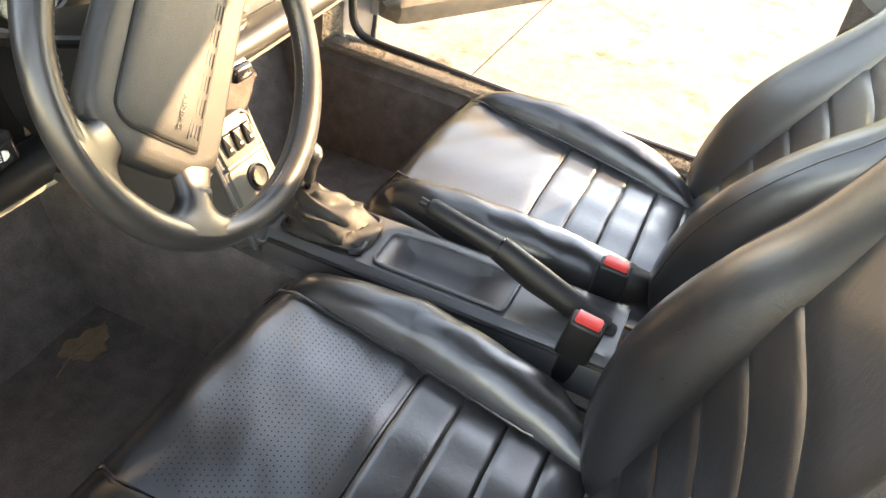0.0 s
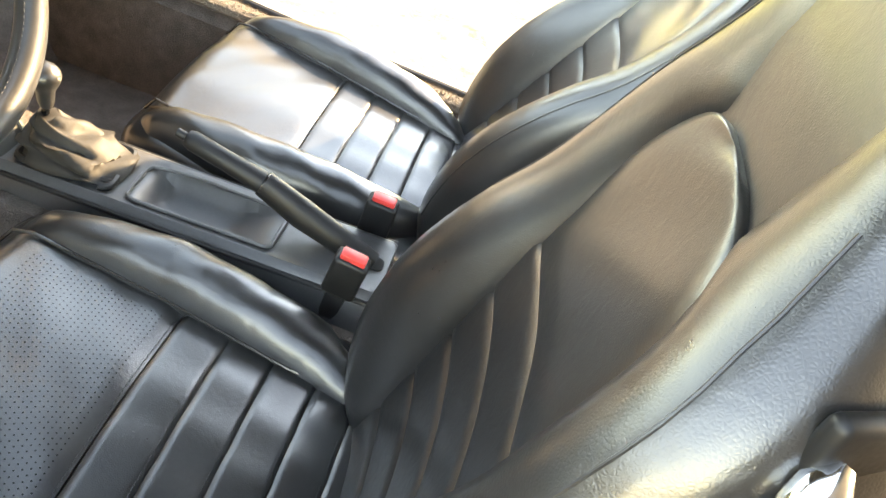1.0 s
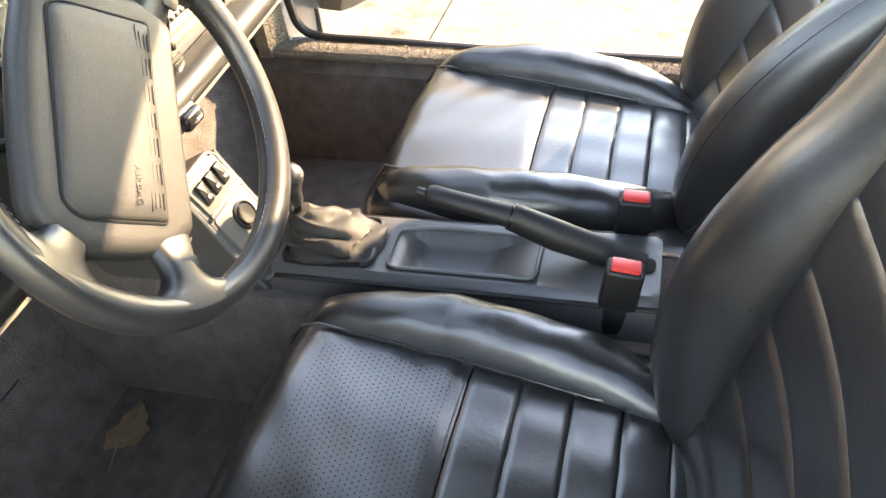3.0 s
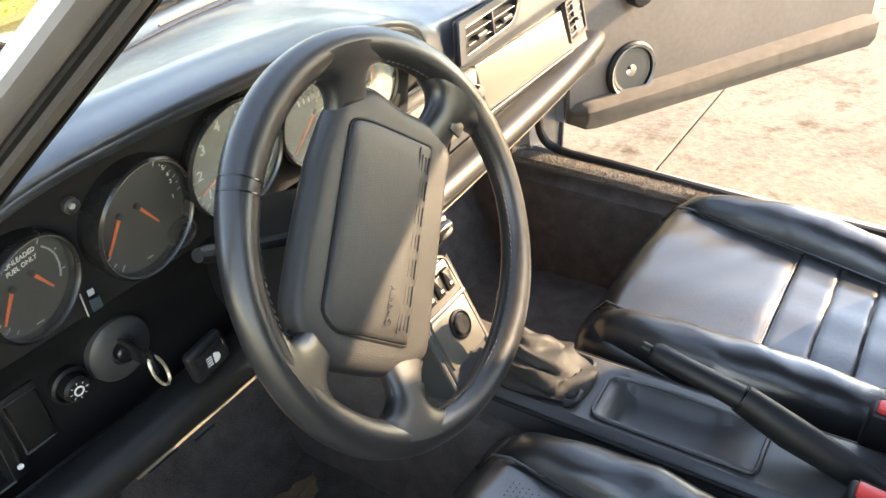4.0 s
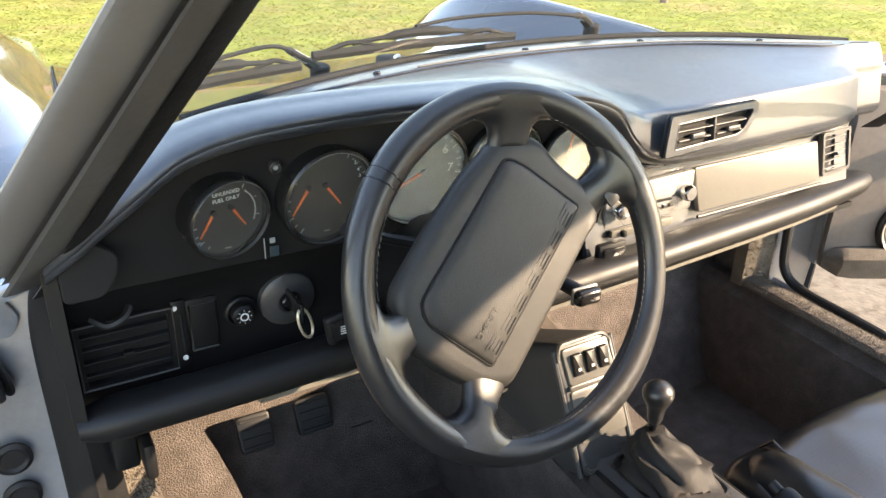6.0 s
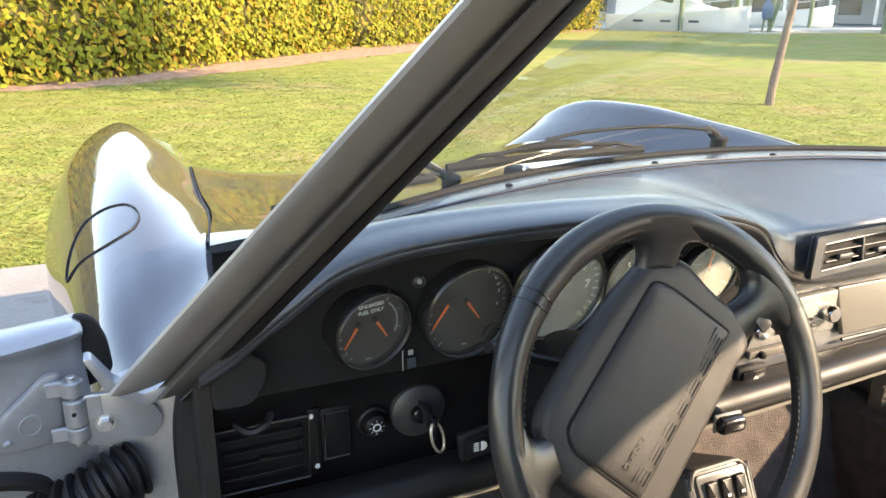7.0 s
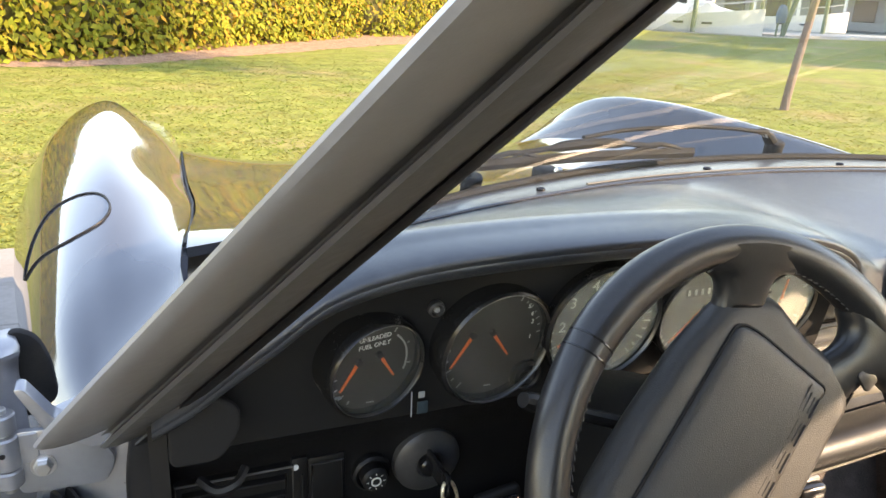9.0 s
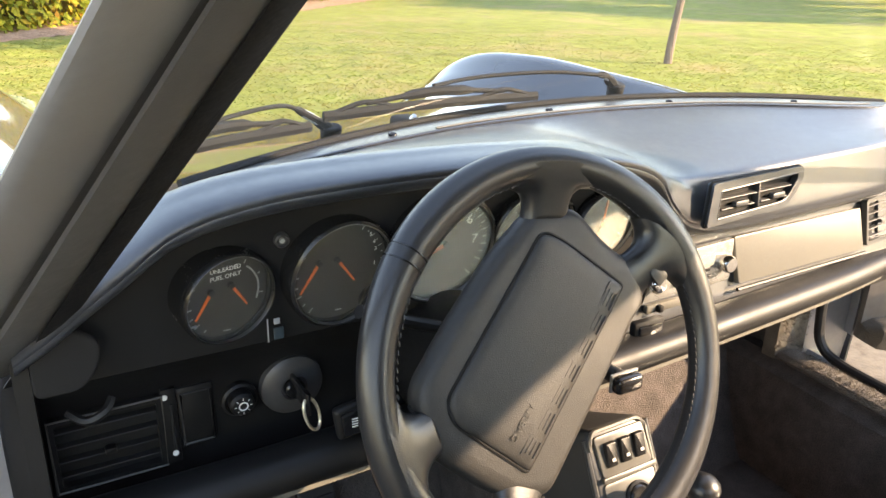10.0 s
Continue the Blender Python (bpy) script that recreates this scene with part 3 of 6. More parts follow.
def far_house(at, turn, w, d, h, label):
    e = thing("house", label, "house", "houses across the canal", at=at)
    e.rotation_euler = (0, 0, turn)
    part("wall", rbox((w, d, h), (0, 0, h / 2), .05, 1), SIDING, e)
    part("roof", lofted([[(-w / 2 - .5, -d / 2 - .5, h), (w / 2 + .5, -d / 2 - .5, h), (w / 2 + .5, d / 2 + .5, h), (-w / 2 - .5, d / 2 + .5, h)],
                         [(-w / 4, -.1, h + 2), (w / 4, -.1, h + 2), (w / 4, .1, h + 2), (-w / 4, .1, h + 2)]]), SEAWALL, e)
    for k in range(5):
        for z in (1.4, 4.2):
            if z < h:
                part("window", rbox((1.5, .12, 1.5), (-w / 2 + w * (k + .5) / 5, -d / 2 - .02, z), .03, 1), WINDOW_DARK, e)
    for k in range(6):
        part("post", rod((-w / 2 + w * k / 5, -d / 2 - 2.5, 0), (-w / 2 + w * k / 5, -d / 2 - 2.5, h), .12, .12, 8), HULL, e)
    part("balcony", rbox((w, 2.6, .25), (0, -d / 2 - 1.3, 2.9), .03, 1), HULL, e)


far_house((50.5, 46.5, 0), radians(-45), 15, 7, 5, "pale two-storey house with white porch posts")
far_house((57, 30, 0), radians(-65), 14, 7, 5, "grey two-storey house with a long balcony")
far_house((60, 11, 0), radians(-80), 14, 7, 5, "pale waterside house with dark windows")
far_house((37, 62, 0), radians(-20), 16, 7, 5, "pale house behind the boats")
# unidentified blue shape, made up as a cloth cover on two legs
e = thing("covered_stand", "faded blue cover on two dark legs by the seawall", "winch", at=(27.75, 27.65, .05))
part("cover", lofted([[(w * math.cos(a), w * .8 * math.sin(a), z) for a in [k * math.pi / 5 for k in range(10)]] for w, z in ((.22, .62), (.27, .80), (.26, 1.10), (.17, 1.34), (.07, 1.42))]), BLUE, e, "faded blue cloth cover")
for x in (-.14, .14):
    part("leg", rod((x * 1.3, 0, 0), (x, 0, .7), .05, .05, 8), PILING, e)


def far_palm(x, y, h, lean, seed):
    rnd = random.Random(seed)
    e = thing("palm_tree", "tall palm with a curved grey trunk and drooping fronds", "tree", "palms by the water", at=(x, y, 0))
    part("trunk", tube(curve_points([(0, 0, -.2), (lean * .3, 0, h * .4), (lean, 0, h)], 12), .11, 8), PILING, e)
    verts, faces = [], []
    for f in range(18):
        a, b = rnd.random() * 6.28, rnd.uniform(-.3, .9)
        for k in range(14):
            s = k / 13 * 2.4
            c = Vector((lean + math.cos(a) * s * .8, math.sin(a) * s * .8, h + b * s - .42 * s * s * .6))
            for sd in (-1, 1):
                i = len(verts)
                o = Vector((-math.sin(a), math.cos(a), -.5)) * sd * .45 * (1 - k / 16)
                verts += [c, c + Vector((math.cos(a) * .12, math.sin(a) * .12, 0)), c + o]
                faces.append((i, i + 1, i + 2))
    me = bpy.data.meshes.new("crown")
    me.from_pydata([tuple(v) for v in verts], [], faces)
    me.materials.append(LEAVES)
    o = new("crown", me)
    o.parent = e


far_palm(28.0, 27.75, 5.2, 2.6, 1)
far_palm(33.6, 26.1, 5.5, .9, 2)


def shade_tree(x, y, h, seed):
    rnd = random.Random(seed)
    e = thing("shade_tree", "broad leafy tree out of view, added to shade the lawn", "tree", "trees at the side of the lawn", at=(x, y, 0))
    part("trunk", tube(curve_points([(0, 0, -.2), (.1, 0, h * .4), (0.05, .1, h * .7)], 10), [.22 - .012 * k for k in range(10)], 10), BARK, e)
    tips = []
    for k in range(7):
        a = k * .9 + rnd.random()
        t = Vector((1.9 * math.cos(a), 1.9 * math.sin(a), h * (.75 + .25 * rnd.random())))
        tips.append(t)
        part("limb", tube(curve_points([(.05, .05, h * (.4 + .04 * k)), (t.x * .5, t.y * .5, h * .62), t], 8), [.09 - .009 * i for i in range(8)], 6), BARK, e)
    verts, faces = [], []
    for _ in range(5200):
        t = rnd.choice(tips)
        c = t + Vector((rnd.gauss(0, .75), rnd.gauss(0, .75), rnd.gauss(0, .5)))
        n = Vector((rnd.gauss(0, 1), rnd.gauss(0, 1), rnd.gauss(0, 1))).normalized()
        u = n.orthogonal().normalized() * .16
        w = n.cross(u)
        i = len(verts)
        verts += [c - u, c + w * .5, c + u, c - w * .5]
        faces.append((i, i + 1, i + 2, i + 3))
    me = bpy.data.meshes.new("crown")
    me.from_pydata([tuple(v) for v in verts], [], faces)
    me.materials.append(LEAVES)
    o = new("crown", me)
    o.parent = e


# unseen trees, added so that their shade falls across the far lawn
for i, (x, y, h) in enumerate(((25.5, 11.6, 6.2), (27.5, 7.4, 6.4), (31, 15.2, 5.6), (32.5, 10.6, 6.0), (36, 19, 5.4), (38, 14.5, 6.0), (42, 21, 5.4))):
    shade_tree(x, y, h, 20 + i)


# ---- car body ----
car = thing("car", "silver coupe body with open doors and clean paint", "car")

FENDER = [  # y, then (x, z) from the sill side over the ridge to the bonnet edge
    (0.40, (-.800, .40), (-.815, .60), (-.800, .72), (-.768, .772), (-.738, .80), (-.702, .84), (-.665, .88)),
    (0.55, (-.815, .40), (-.830, .62), (-.818, .76), (-.788, .825), (-.738, .866), (-.690, .888), (-.645, .903)),
    (0.80, (-.820, .42), (-.848, .65), (-.835, .785), (-.793, .870), (-.722, .910), (-.660, .898), (-.606, .876)),
    (1.10, (-.830, .50), (-.875, .66), (-.857, .780), (-.803, .884), (-.715, .928), (-.640, .892), (-.585, .846)),
    (1.40, (-.830, .55), (-.885, .67), (-.862, .780), (-.803, .885), (-.703, .938), (-.622, .894), (-.560, .830)),
    (1.70, (-.800, .48), (-.862, .62), (-.842, .740), (-.790, .846), (-.692, .904), (-.612, .850), (-.530, .780)),
    (1.92, (-.760, .42), (-.800, .55), (-.782, .660), (-.740, .745), (-.672, .787), (-.600, .750), (-.500, .705)),
    (2.06, (-.700, .40), (-.730, .49), (-.720, .560), (-.690, .615), (-.650, .635), (-.580, .620), (-.480, .615)),
]
FTAB = [(r[0], *[c for p in r[1:] for c in p]) for r in FENDER]


def fender_point(y, v, side=-1):
    """A place on the fender: v from 0 (sill) to 1 (bonnet edge)."""
    c = spline(y, FTAB)
    rows = [(i / 6, c[2 * i], c[2 * i + 1]) for i in range(7)]
    x, z = spline(v, rows)
    return Vector((x * (-side) - .028 * max(0, y - .40), y, z))


for side in (-1, 1):
    bm = slab(48, 42, lambda u, v: fender_point(.385 + 1.675 * u, v, side), .012, (-side * .6, 0, -.6))
    f = part("front_fender", bm, PAINT, car, "polished silver front fender", sharp=50)
    # headlamp bowl at the fender's nose
    m = frame_at((side * .665, 1.86, .745), (1, 0, 0), (0, -.35, 1))
    part("headlamp", revolve([(0.0, -.10), (.10, -.09), (.105, 0), (.098, .012), (.06, .03), (0, .036)], 28, m @ pose(0, 0, 0, 0, 180, 0)), GLASS, f)

# fuel flap seam, a thin dark closed line on the near fender
pts = []
LOOP = [(.76, .365), (.715, .47), (.685, .57), (.69, .67), (.74, .695), (.80, .64), (.83, .51), (.805, .40)]
LOOP = [(i, *p) for i, p in enumerate(LOOP[-2:] + LOOP + LOOP[:3])]
for a in range(40):
    y, v = spline(2 + 8 * a / 40, LOOP)
    p = fender_point(y, v)
    q = fender_point(y, v + .01) - fender_point(y, v - .01)
    r = fender_point(y + .01, v) - fender_point(y - .01, v)
    n = r.cross(q).normalized()
    pts.append(p + (n if n.z > 0 else -n) * .0012)
rings = tube_rings(pts + pts[:2], .0014, 6)
part("fuel_flap_seam", lofted(rings[:-1]), RUBBER, car, "thin black rubber seam of the fuel flap")


def bonnet_edge(y):
    p = fender_point(y, 1.0)
    return p.x + .028 * max(0, y - .40), p.z


def bonnet(u, v):
    y0 = .61 + 1.43 * v - .08 * (2 * u - 1) ** 2 * (1 - v)
    ex, ez = bonnet_edge(y0)
    x = (ex + .006) * (1 - 2 * u) - .028 * max(0, y0 - .40)
    return Vector((x, y0, ez + .004 + (.004 - .10 * v * (1 - .5 * v)) * (1 - (2 * u - 1) ** 4) - (.05 * v if v > .9 else 0)))


part("bonnet", slab(32, 40, bonnet, .012, (0, 0, -1)), PAINT, car, "silver bonnet reflecting the sky")
part("cowl", slab(32, 4, lambda u, v: Vector((-.50 + 1.00 * u, .47 - .09 * (2 * u - 1) ** 2 + .20 * v, .885 + .01 * v)), .02, (0, 0, -1)), PLASTIC, car)
for side in (-1, 1):
    part("bonnet_gap", tube([fender_point(.56 + .15 * k, 1.0, side) + Vector((-side * .003, 0, -.001)) for k in range(10)], .0019, 6), RUBBER, car, "black rubber strip beside the bonnet")
part("front_bumper", tube(curve_points([(-.78, 1.82, .42), (-.68, 2.08, .42), (-.3, 2.22, .42), (.3, 2.22, .42), (.68, 2.08, .42), (.78, 1.82, .42)], 24), .13, 12, 1.0), PAINT, car)


# windscreen
def strip_height(x):
    return .9815 - .06 * (x - .18) ** 2


def screen_base(x):
    return .488 - .36 * (x - .07) ** 2, strip_height(x) - .006


def screen(u, v):
    x = (-.665 + 1.33 * u)
    y, z = screen_base(x)
    k = 1 - .2 * v
    return Vector((x * k, y + .035 - (.60 + .02 * x) * v, z - .012 + .315 * v + .015 * math.sin(math.pi * min(v, 1))))


ob = part("windscreen", grid(32, 18, lambda u, v: screen(u, 1.16 * v)), GLASS, car, "clear windscreen with faint dust and a coloured-in dashboard reflection")
ob.visible_shadow = False
part("windscreen_seal", tube([screen(k / 32, 0.004) + Vector((0, .004, -.004)) for k in range(2, 31)], .008, 8), RUBBER, car)


# roof pillars
def pillar_edge(s, side, w):
    """A place across the pillar: w 0 at its outer edge, 1 at the glass."""
    a = Vector((-.813, .285, .810)) + s * Vector((.156, -.425, .344))
    b = Vector((-.7055, .272, .821)) + s * Vector((.120, -.393, .331))
    p = a.lerp(b, w)
    p.x *= -side
    return p


def pillar(w0, w1, prof, material, name, parent, side, s0=-.02, s1=1.32, n=14, label=""):
    rings = []
    out = Vector((side * .45, -.72, .12)).normalized()
    w00 = w0
    for k in range(n + 1):
        s = s0 + (s1 - s0) * k / n
        w0 = w00 + (max(0, .22 - s) * .9 if name == "roof_pillar" else 0)
        row = [pillar_edge(s, side, w0 + (w1 - w0) * a) + out * d for a, d in prof]
        row += [pillar_edge(s, side, w0 + (w1 - w0) * a) - out * .03 for a, d in reversed(prof)]
        rings.append(row)
    return part(name, lofted(rings), material, parent, label, sharp=40)


for side in (-1, 1):
    dy = .085 if side > 0 else 0
    p = pillar(-.03, .50, [(0, -.022), (.04, -.010), (.12, .000), (.24, .008), (.40, .014), (.58, .016), (.74, .013), (.88, .006), (.96, -.001), (1, -.008)], PILLAR_SKYLIT, "roof_pillar", car, side, s0=.20,
               label="satin charcoal windscreen pillar, coloured paler for the skylight")
    pillar(.50, .58, [(0, -.006), (.5, -.010), (1, -.006)], PILLAR, "rubber_channel", p, side, s0=.15)
    pillar(.58, .88, [(0, -.006), (.12, .006), (.35, .012), (.6, .011), (.85, .003), (1, -.006)], PILLAR, "inner_trim", p, side, s0=.09)
    pillar(.88, 1.0, [(0, -.010), (.3, -.002), (.7, -.003), (1, -.012)], RUBBER, "door_seal", p, side, s0=.0)
    # seal of the door opening, down along the post and over the sill
    if side < 0:
        q = curve_points([(-.664, .325, .88), (-.690, .316, .80), (-.703, .316, .65), (-.706, .325, .50), (-.705, .29, .432), (-.705, .10, .428), (-.705, -.3, .402), (-.705, -.55, .39)], 40)
    else:
        q = curve_points([(.692, .402, .80), (.698, .402, .66), (.700, .400, .53), (.702, .388, .470), (.705, .34, .444), (.705, .20, .434), (.705, -.1, .412), (.705, -.55, .39)], 48)
    part("sill_seal", tube(q, .014 if side < 0 else .010, 10, 1.0, (1, 0, 0)), RUBBER, car, "black rubber door seal")
    # post with the hinges
    rings = []
    for z in (.36, .45, .60, .72, .775, .800):
        w = .0 if z < .76 else (.03 if z > .79 else .012)
        rings.append([(side * .690, .335 + dy, z), (side * .735, .338 + dy, z), (side * (.800 - w), .352 + w * .3 + dy * .5, z), (side * (.815 - w), .40 + dy * .5, z), (side * .76, .42 + dy, z), (side * .690, .42 + dy, z)])
    part("hinge_post", lofted(rings), PAINT_DULL, car, "satin silver door post", sharp=30)
    # sill, rear quarter and roof rail
    part("sill", lofted([[(side * .700, y, .405 + .05 * y), (side * .715, y, .418 + .05 * y), (side * .765, y, .402 + .05 * y), (side * .785, y, .36), (side * .79, y, .25), (side * .70, y, .2), (side * .68, y, .3)] for y in (.45, .1, -.25, -.62)]), PAINT_DULL, car)
    part("rear_quarter", lofted([[(side * .70, y, .35), (side * (.74 + w), y, .36), (side * (.80 + w), y, .62), (side * (.775 + w * .6), y, .86), (side * .70, y, .93), (side * .66, y, .90), (side * .66, y, .4)] for y, w in ((-.80, .01), (-.90, .03), (-1.1, .06), (-1.5, .07), (-1.9, .02), (-2.1, -.04))]), PAINT, car, "silver rear flank", sharp=50)
    part("roof_rail", tube(curve_points([(side * .590, -.19, 1.268), (side * .575, -.32, 1.315), (side * .555, -.45, 1.340), (side * .512, -.64, 1.352), (side * .51, -.9, 1.33), (side * .56, -1.2, 1.20), (side * .62, -1.55, 1.0), (side * .66, -1.75, .88)], 24), .034, 10), PAINT, car)
    part("door_pillar", tube([(side * .69, -.64, .80), (side * .62, -.75, 1.05), (side * .53, -.85, 1.33)], .040, 8, 2.2), PILLAR, car)
    part("rear_window_trim", rbox((.012, .7, .5), (side * .67, -.95, .68), .005), CARPET, car)


def roof(u, v):
    y = -.34 - 1.44 * v
    w = spline(v, [(0, .60), (.2, .515), (.45, .51), (.75, .58), (1, .63)])
    z = spline(v, [(0, 1.355), (.1, 1.37), (.3, 1.39), (.5, 1.36), (.75, 1.17), (1, .93)])
    x = w * (2 * u - 1)
    return Vector((x, y, z - .035 * (2 * u - 1) ** 2))


part("roof", slab(16, 20, lambda u, v: roof(u, v * .50), .03, (0, 0, -1)), PAINT, car, "silver roof shell")


def header(u, v):
    """From the roof's edge forward above the glass; unseen, set to shade the dashboard."""
    return roof(u, 0).lerp(screen(u, 1.0) + Vector((0, .035, .058)), v) + Vector((0, 0, .012 * math.sin(math.pi * v)))


part("roof_front", slab(16, 6, header, .02, (0, 0, -1)), PAINT, car)
part("headliner", grid(16, 12, lambda u, v: roof(u, v * .50) + Vector((0, 0, -.036))), HEADLINER, car)
rw = part("rear_window", grid(16, 12, lambda u, v: roof(.03 + .94 * u, .50 + .50 * v) + Vector((0, 0, -.008))), GLASS, car, "sloping clear rear window")
rw.visible_shadow = False
part("rear_window_seal", tube([roof(u, .505) for u in [k / 16 for k in range(17)]], .012, 8), RUBBER, car)
part("engine_lid", slab(10, 8, lambda u, v: Vector((-.64 + 1.28 * u, -1.76 - .45 * v, .94 - .18 * v * v - .1 * (2 * u - 1) ** 2)), .02, (0, 0, -1)), PAINT, car)

# cabin floor, toe board, bulkhead behind the seats
part("floor_carpet", slab(24, 24, lambda u, v: Vector((-.70 + 1.40 * u, -.9 + 1.35 * v, .195 + .004 * math.sin(31 * u + 9 * v))), .02, (0, 0, -1)), CARPET, car, "dark worn floor carpet")
part("toe_board", slab(24, 10, lambda u, v: Vector((-.70 + 1.40 * u, .44 + .20 * v, .193 + .50 * v ** 1.2)), .02, (0, 1, -.2)), CARPET, car, "dark carpeted toe board")
part("bulkhead", slab(6, 3, lambda u, v: Vector((-.57 + 1.14 * u, .66 - .05 * v, .66 + .21 * v)), .02, (0, 1, 0)), PLASTIC, car)
part("rear_bulkhead", slab(8, 6, lambda u, v: Vector((-.68 + 1.36 * u, -.90 - .08 * v, .19 + .55 * v)), .03, (0, -1, 0)), CARPET, car)
part("rear_shelf", slab(8, 6, lambda u, v: Vector((-.68 + 1.36 * u, -.98 - .75 * v, .74 + .12 * v)), .03, (0, 0, -1)), CARPET, car)
for side in (-1, 1):
    part("sill_carpet", slab(4, 30, lambda u, v: Vector((side * (.585 + .105 * u), .66 - 1.24 * v, .205 + (.215 if u > .26 else u / .26 * .2) + .05 * (.42 - v) - .012 * (u > .9))), .02, (0, 0, -1)),
         CARPET, car, "dark carpet over the sill")
    part("sill_edge", tube(curve_points([(side * .655, .44, .440), (side * .655, .1, .424), (side * .655, -.25, .402), (side * .655, -.56, .388)], 30), .030, 8, .45), CARPET_TAN, car, "sun-faded brown carpet edge along the sill")
    part("kick_panel", slab(6, 8, lambda u, v: Vector((side * (.690 - .05 * u), .325 + (.10 if side > 0 else 0) + .30 * u, .19 + .56 * v)), .02, (side, 0, 0)), CARPET, car)
    part("post_carpet", slab(3, 10, lambda u, v: Vector((side * (.684 - .060 * u), .322 + (.092 if side > 0 else 0) + .02 * u, .43 + .28 * v + .003 * math.sin(40 * u + 31 * v))), .03, (0, 1, 0)), POST_SUNLIT if side > 0 else CARPET_TAN, car, "faded carpet on the door post, sunlight coloured in on the passenger's")


def sill_fibres(side):
    """Frayed carpet tufts along the sill edge and up the post."""
    rnd = random.Random(31)
    verts, faces = [], []
    for k in range(5200):
        if k % 5:
            y = .44 - .98 * rnd.random()
            a = rnd.uniform(.2, 2.9)
            c = Vector((side * (.655 + .030 * math.cos(a)), y, lerp(y, [(-.56, .388), (-.25, .402), (.1, .424), (.44, .440)]) + .0125 * math.sin(a)))
            n = Vector((side * math.cos(a), 0, math.sin(a) + .4))
        else:
            c = Vector((side * rnd.uniform(.622, .686), (.414 if side > 0 else .322), .43 + .28 * rnd.random()))
            c.y += .02 * (.684 - abs(c.x)) / .06
            n = Vector((-side * .5, -1, .2))
        n = (n.normalized() + Vector((rnd.gauss(0, .4), rnd.gauss(0, .4), rnd.gauss(0, .4)))).normalized() * (.004 + .005 * rnd.random())
        t = n.orthogonal().normalized() * .0009
        i = len(verts)
        verts += [c - t, c + t, c + n]
        faces.append((i, i + 1, i + 2))
    me = bpy.data.meshes.new("frayed_carpet")
    me.from_pydata([tuple(v) for v in verts], [], faces)
    me.materials.append(CARPET_TAN)
    o = new("frayed_carpet", me)
    o.parent = car
    tagged(o, kind="stuff")


sill_fibres(1)
sill_fibres(-1)
for side in (-1, 1):
    if side < 0:
        ctr = curve_points([(-.690, .312, .44), (-.694, .314, .60), (-.698, .314, .74), (-.696, .308, .80), (-.690, .295, .835)], 24)
        rings = []
        for k, c in enumerate(ctr):
            w = .034 - .014 * k / 23
            rings.append([c + Vector((w * math.cos(a) ** 3 if abs(math.cos(a)) < .999 else w * math.cos(a), -.016 * max(0, math.sin(a)) ** .7 + .02 * max(0, -math.sin(a)), 0)) for a in [2 * math.pi * j / 20 for j in range(20)]])
        part("aperture_trim", lofted(rings), RUBBER, car, "wide black rubber trim of the door opening", sharp=60)
    if side < 0:
        part("arch_cover", slab(8, 8, lambda u, v: Vector((side * (.70 - .22 * u * (1 - .45 * v * v)), .40 + .16 * v - .04 * u, .20 + .34 * v + .03 * math.sin(3 * u))), .03, (0, .8, -.5)), CARPET, car, "worn carpet on the inner wheel arch")
for side in (-1, 1):
    for y in (1.28, -1.36):
        w = part("wheel", revolve([(.19, -.1), (.30, -.1), (.315, -.07), (.315, .07), (.30, .1), (.19, .1)], 36, Matrix.Translation((side * .74, y, .31)) @ pose(0, 0, 0, 0, 90, 0)), TYRE, car)
        part("rim", revolve([(.02, -.06), (.19, -.06), (.2, .0), (.19, .06), (.02, .03)], 24, Matrix.Translation((side * .74, y, .31)) @ pose(0, 0, 0, 0, 90 * side, 0)), STEEL, w)


# ---- wipers ----
def wiper(pivot, arm, tip0, tip1, label):
    e = thing("wiper", label, "wiper", "wipers on the windscreen")
    pivot, tip0, tip1 = Vector(pivot), Vector(tip0), Vector(tip1)
    part("pivot_cap", rod(pivot - Vector((0, 0, .028)), pivot + Vector((0, -.006, .006)), .013, .015), MATT, e)
    path = curve_points([pivot] + [Vector(p) for p in arm], 26)
    part("arm", tube(path, [.010] * 4 + [.007] * 6 + [.0038] * 16, 8, .8), MATT, e, "bent black wiper arm")
    part("spring", tube(path[2:9], [.006] * 7, 6), STEEL, e)
    mid = (tip0 + tip1) / 2
    part("blade", tube(curve_points([tip0, mid + Vector((0, 0, .003)), tip1], 16), .0050, 6, 1.5), MATT, e, "thin black wiper blade")
    span = tip1 - tip0
    part("main_bridge", tube(curve_points([tip0 + span * .18 + Vector((0, 0, .012)), mid + Vector((0, 0, .020)), tip1 - span * .18 + Vector((0, 0, .012))], 14), [.0035] * 4 + [.007] * 6 + [.0035] * 4, 8), MATT, e)
    for k in (.18, .82):
        c = tip0 + span * k
        part("bridge", tube(curve_points([c - span * .13 + Vector((0, 0, .004)), c + Vector((0, 0, .014)), c + span * .13 + Vector((0, 0, .004))], 10), .0036, 6), MATT, e)


wiper((.239, .570, .990), [(.200, .550, 1.012), (.165, .53, 1.018), (.065, .53, 1.027), (-.06, .53, 1.026), (-.146, .515, 1.020)], (-.317, .50, .992), (.023, .50, .998), "black wiper resting low on the windscreen")
wiper((-.285, .560, .962), [(-.32, .545, .985), (-.36, .53, 1.004), (-.43, .51, 1.000), (-.47, .49, .994)], (-.575, .45, .967), (-.335, .50, .981), "black wiper lying by the pillar foot")
e = thing("washer_nozzle", "small black washer nozzle in front of the windscreen", "nozzle")
part("body", rbox((.035, .05, .026), (-.165, .56, .958), .008, 3), MATT, e)
